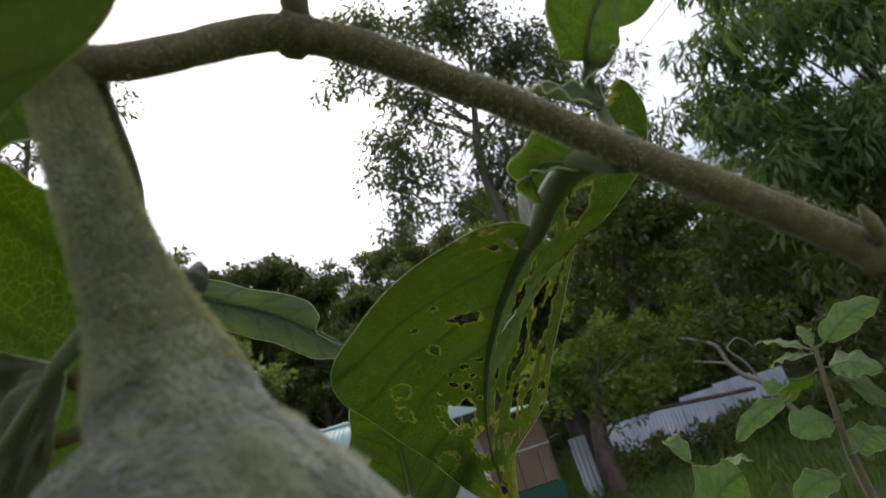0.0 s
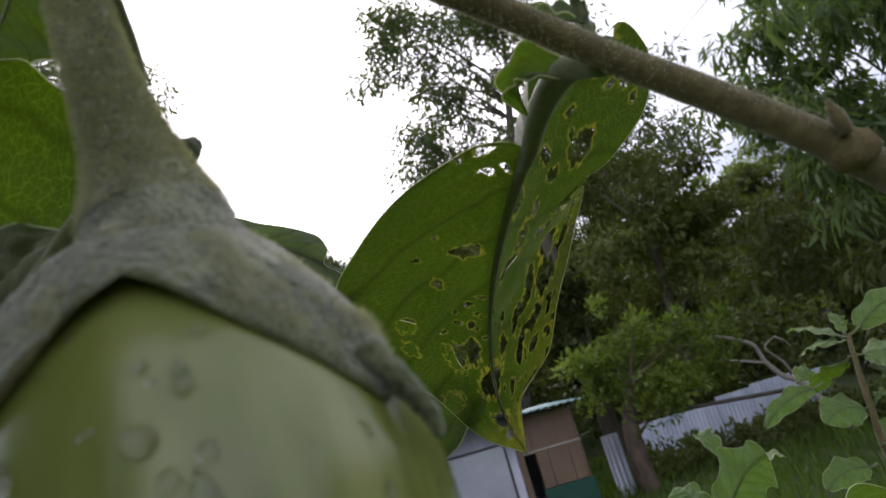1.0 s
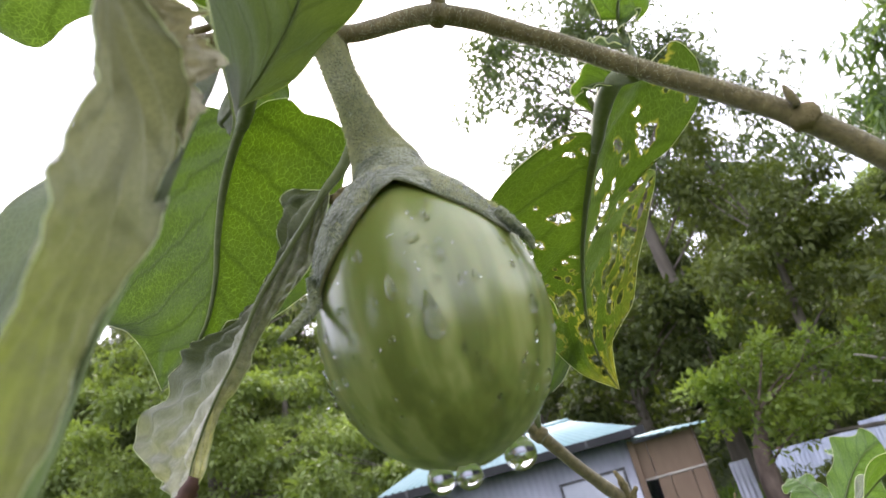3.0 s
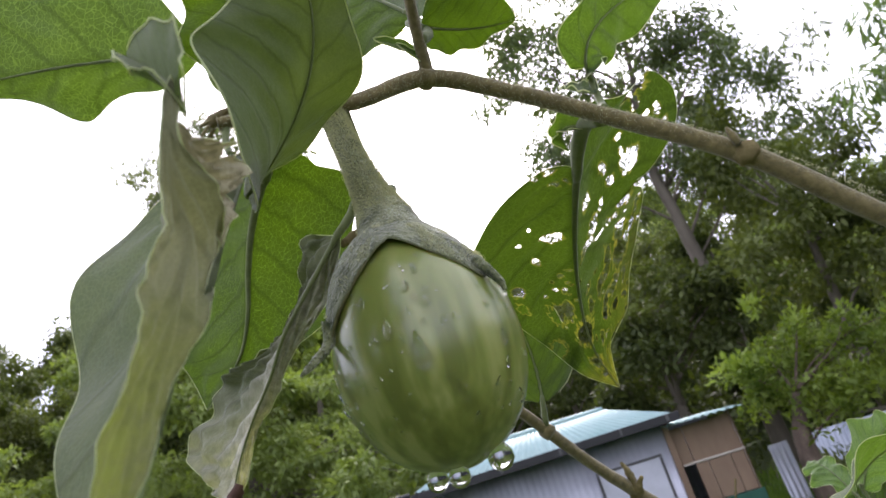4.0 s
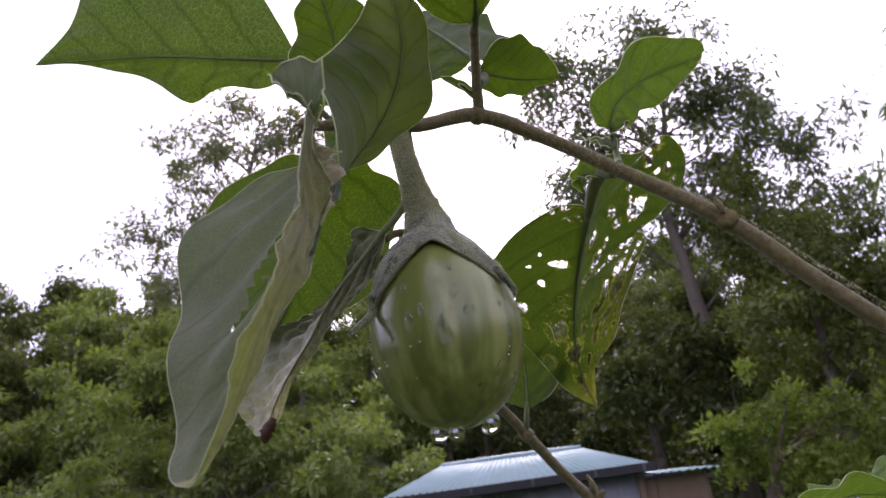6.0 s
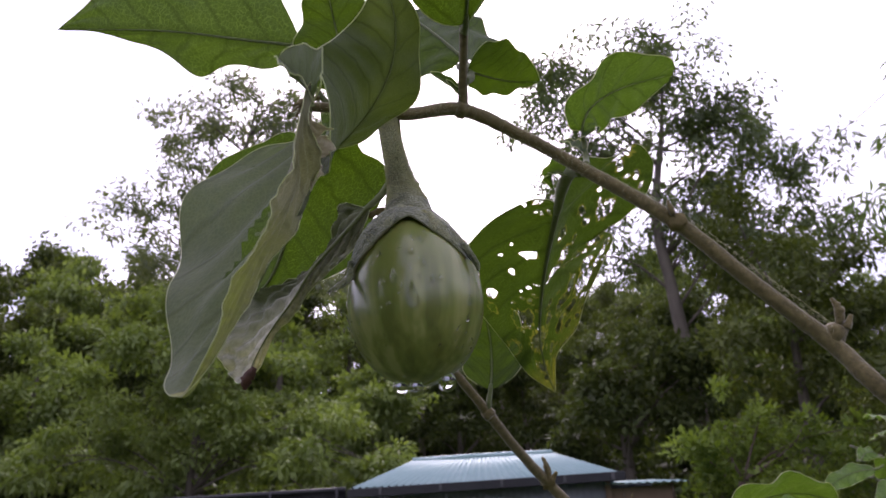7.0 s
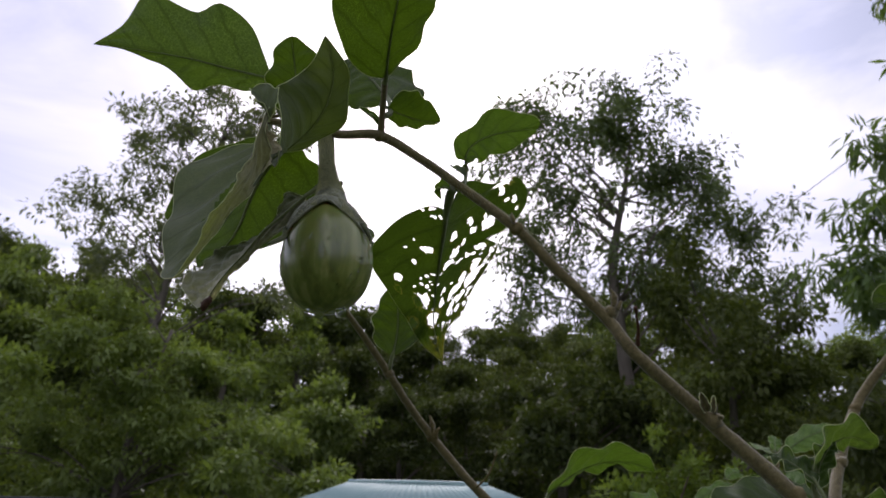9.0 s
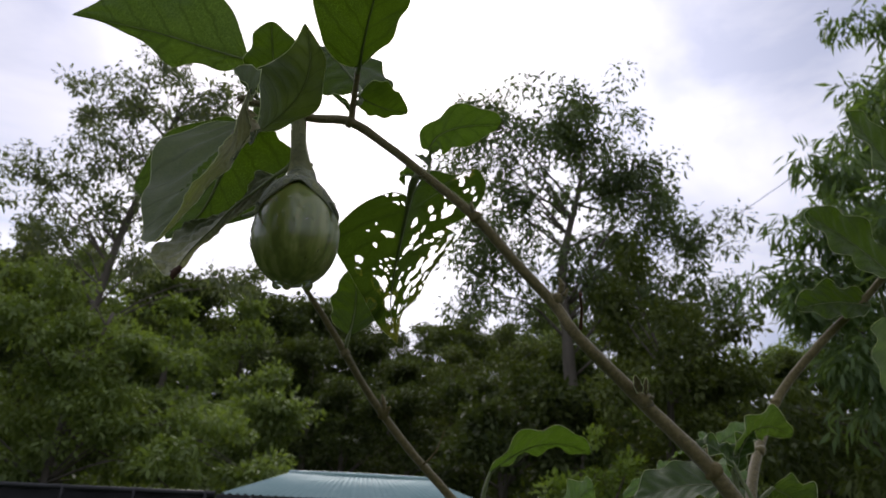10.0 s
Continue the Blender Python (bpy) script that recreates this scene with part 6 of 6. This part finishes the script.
tin_fence()
sheet = empty_thing("tin_sheet", (2.16, 10.7, 0.0), "loose corrugated tin sheet leaning beside a tree trunk", "metal sheet")
corrugated("sheet", (2.02, 10.7), (2.30, 10.75), -0.05, 0.93, 0.08, 0.012, M_TIN, sheet, lean=-0.05)

cable = tube("overhead_cable", [(2.3, 35, 9.0), (6.95, 15.2, 8.84), (7.55, 12.7, 8.84), (10.6, 0, 9.0), (14, -14, 9.4)], [0.009, 0.009, 0.009, 0.009, 0.009], M_WIRE, sides=5)
tagged(cable, "thin grey overhead cable crossing the sky", "cable")


# ---- other eggplants in the grass ----
def small_plant(at, height, leaves, scale, seed, label):
    rng = random.Random(seed)
    p = Vector(at)
    ob = empty_thing("young_eggplant", p, label, "plant", "young eggplants in the grass")
    bend = Vector((rng.uniform(-0.05, 0.05), rng.uniform(-0.05, 0.05), 0)) * height
    pts = [p + Vector((0, 0, -0.03)), p + bend * 1.5 + Vector((0, 0, height * 0.5)), p + bend + Vector((0, 0, height))]
    tube("stem", pts, [0.011 * scale, 0.009 * scale, 0.004 * scale], M_STEM, ob, sides=8, rough=0.1)
    line, _ = spline(pts, [1, 1, 1], 6)
    for k in range(leaves):
        f = 0.42 + 0.58 * (k + 0.5) / leaves
        s = line[min(len(line) - 1, int(f * len(line)))]
        a = 2.4 * k + rng.uniform(-0.4, 0.4)
        d = Vector((math.cos(a), math.sin(a), 0))
        L = scale * rng.uniform(0.15, 0.21) * (1.15 - 0.45 * f)
        up = rng.uniform(-0.25, 0.45) + (0.5 if k >= leaves - 2 else 0)
        b = s + d * 0.06 * scale + Vector((0, 0, 0.03 * scale))
        tp = b + (d + Vector((0, 0, up))).normalized() * L
        leaf(ob, b, tp, d.cross(Vector((0, 0, 1))) + Vector((0, 0, rng.uniform(-0.5, 0.5))), L * 0.33, L * 0.33, rng.choice((M_LEAF_SEEDLING, M_LEAF_SEEDLING, M_LEAF_YOUNG)), s, bow=(0, 0, 0.04 * scale), fold=10, wave=0.006 * scale,
             lobes=0.06, phase=rng.random(), peak=0.4, ns=24, nv=6, rib=0.0022 * scale, seed=k, edge=0.0012 * scale)
    return ob


def tall_seedling():
    """The young plant beside the path: an upright stem with broad leaves on short stalks."""
    ob = empty_thing("young_eggplant", (0.6010, 0.9000, 0.0000), "upright young eggplant with broad pale-green leaves in tall grass", "plant", "young eggplants in the grass")
    tube("stem", [(0.6010, 0.9000, -0.0300), (0.5960, 0.9000, 0.5525), (0.5710, 0.9000, 1.1049), (0.5622, 0.8900, 1.1742), (0.5611, 0.8800, 1.2243), (0.5698, 0.8800, 1.2990), (0.5753, 0.8800, 1.3273)], [0.011, 0.010, 0.0066, 0.0056, 0.0046, 0.0034, 0.0026], M_STEM, ob, sides=9, rough=0.1)
    for k, (b, t, w) in enumerate((
            ((0.5762, 0.8800, 1.3254), (0.6757, 0.8500, 1.3626), 0.020),
            ((0.5735, 0.8800, 1.3236), (0.5514, 1.0000, 1.3564), 0.013),
            ((0.5662, 0.8800, 1.3197), (0.5313, 0.9500, 1.3150), 0.013),
            ((0.5706, 0.8800, 1.2988), (0.6270, 0.8400, 1.2710), 0.027),
            ((0.5625, 0.8800, 1.2970), (0.5378, 0.9700, 1.2563), 0.023),
            ((0.5115, 0.8800, 1.2745), (0.4154, 0.8900, 1.2361), 0.013),
            ((0.5622, 0.8800, 1.2264), (0.4834, 0.8600, 1.2214), 0.023),
            ((0.5622, 0.8800, 1.2264), (0.5811, 0.8600, 1.2333), 0.006),
            ((0.5371, 0.8800, 1.1543), (0.4500, 0.8600, 1.1434), 0.018),
            ((0.5698, 0.8800, 1.3273), (0.5940, 0.9200, 1.3570), 0.010),
            ((0.5847, 0.8800, 1.2776), (0.7180, 0.9800, 1.2118), 0.034),
            ((0.4774, 0.8800, 1.2832), (0.5191, 0.9000, 1.2867), 0.010),
            ((0.5566, 0.8800, 1.1759), (0.6683, 0.9500, 1.1764), 0.020))):
        b, t = Vector(b), Vector(t)
        d = (t - b).normalized()
        out = d.cross(Vector((0.25, -0.8, 0.55)))
        leaf(ob, b.lerp(t, 0.14), t, out, w * 1.15, w * 1.15, M_LEAF_SEEDLING if k not in (4, 10) else M_LEAF_YOUNG, b, bow=(0, 0, 0.010), fold=-8, wave=0.003, lobes=0.10, phase=0.23 * k, peak=0.42, ns=30, nv=7, rib=0.0012, seed=k)


tall_seedling()
small_plant((0.78, 2.10, 0.0), 1.06, 7, 0.85, 5, "small eggplant seedling with drooping leaves in tall grass")
low = empty_thing("young_eggplant", (0.36, 0.74, 0.0), "young eggplant with large lobed leaves in tall grass", "plant", "young eggplants in the grass")
tube("stem", [(0.36, 0.74, -0.03), (0.35, 0.74, 0.55), (0.33, 0.73, 1.06)], [0.010, 0.009, 0.005], M_STEM, low, sides=9, rough=0.1)
for k, (b, t, w) in enumerate((((0.2642, 0.7400, 1.1595), (0.3117, 0.6600, 1.2306), 0.034), ((0.2642, 0.7400, 1.1595), (0.2354, 0.7800, 1.2098), 0.026), ((0.33, 0.73, 1.04), (0.25, 0.80, 1.12), 0.034), ((0.34, 0.73, 1.0), (0.46, 0.82, 1.10), 0.036))):
    b, t = Vector(b), Vector(t)
    leaf(low, b.lerp(t, 0.1), t, (t - b).cross(Vector((0.3, -0.75, 0.6))), w, w, M_LEAF_SEEDLING, (0.335, 0.73, 1.03), bow=(0, 0, 0.012), fold=-12, wave=0.004, lobes=0.24, phase=0.3 * k, peak=0.45, ns=36, nv=8, rib=0.0014, seed=60 + k)
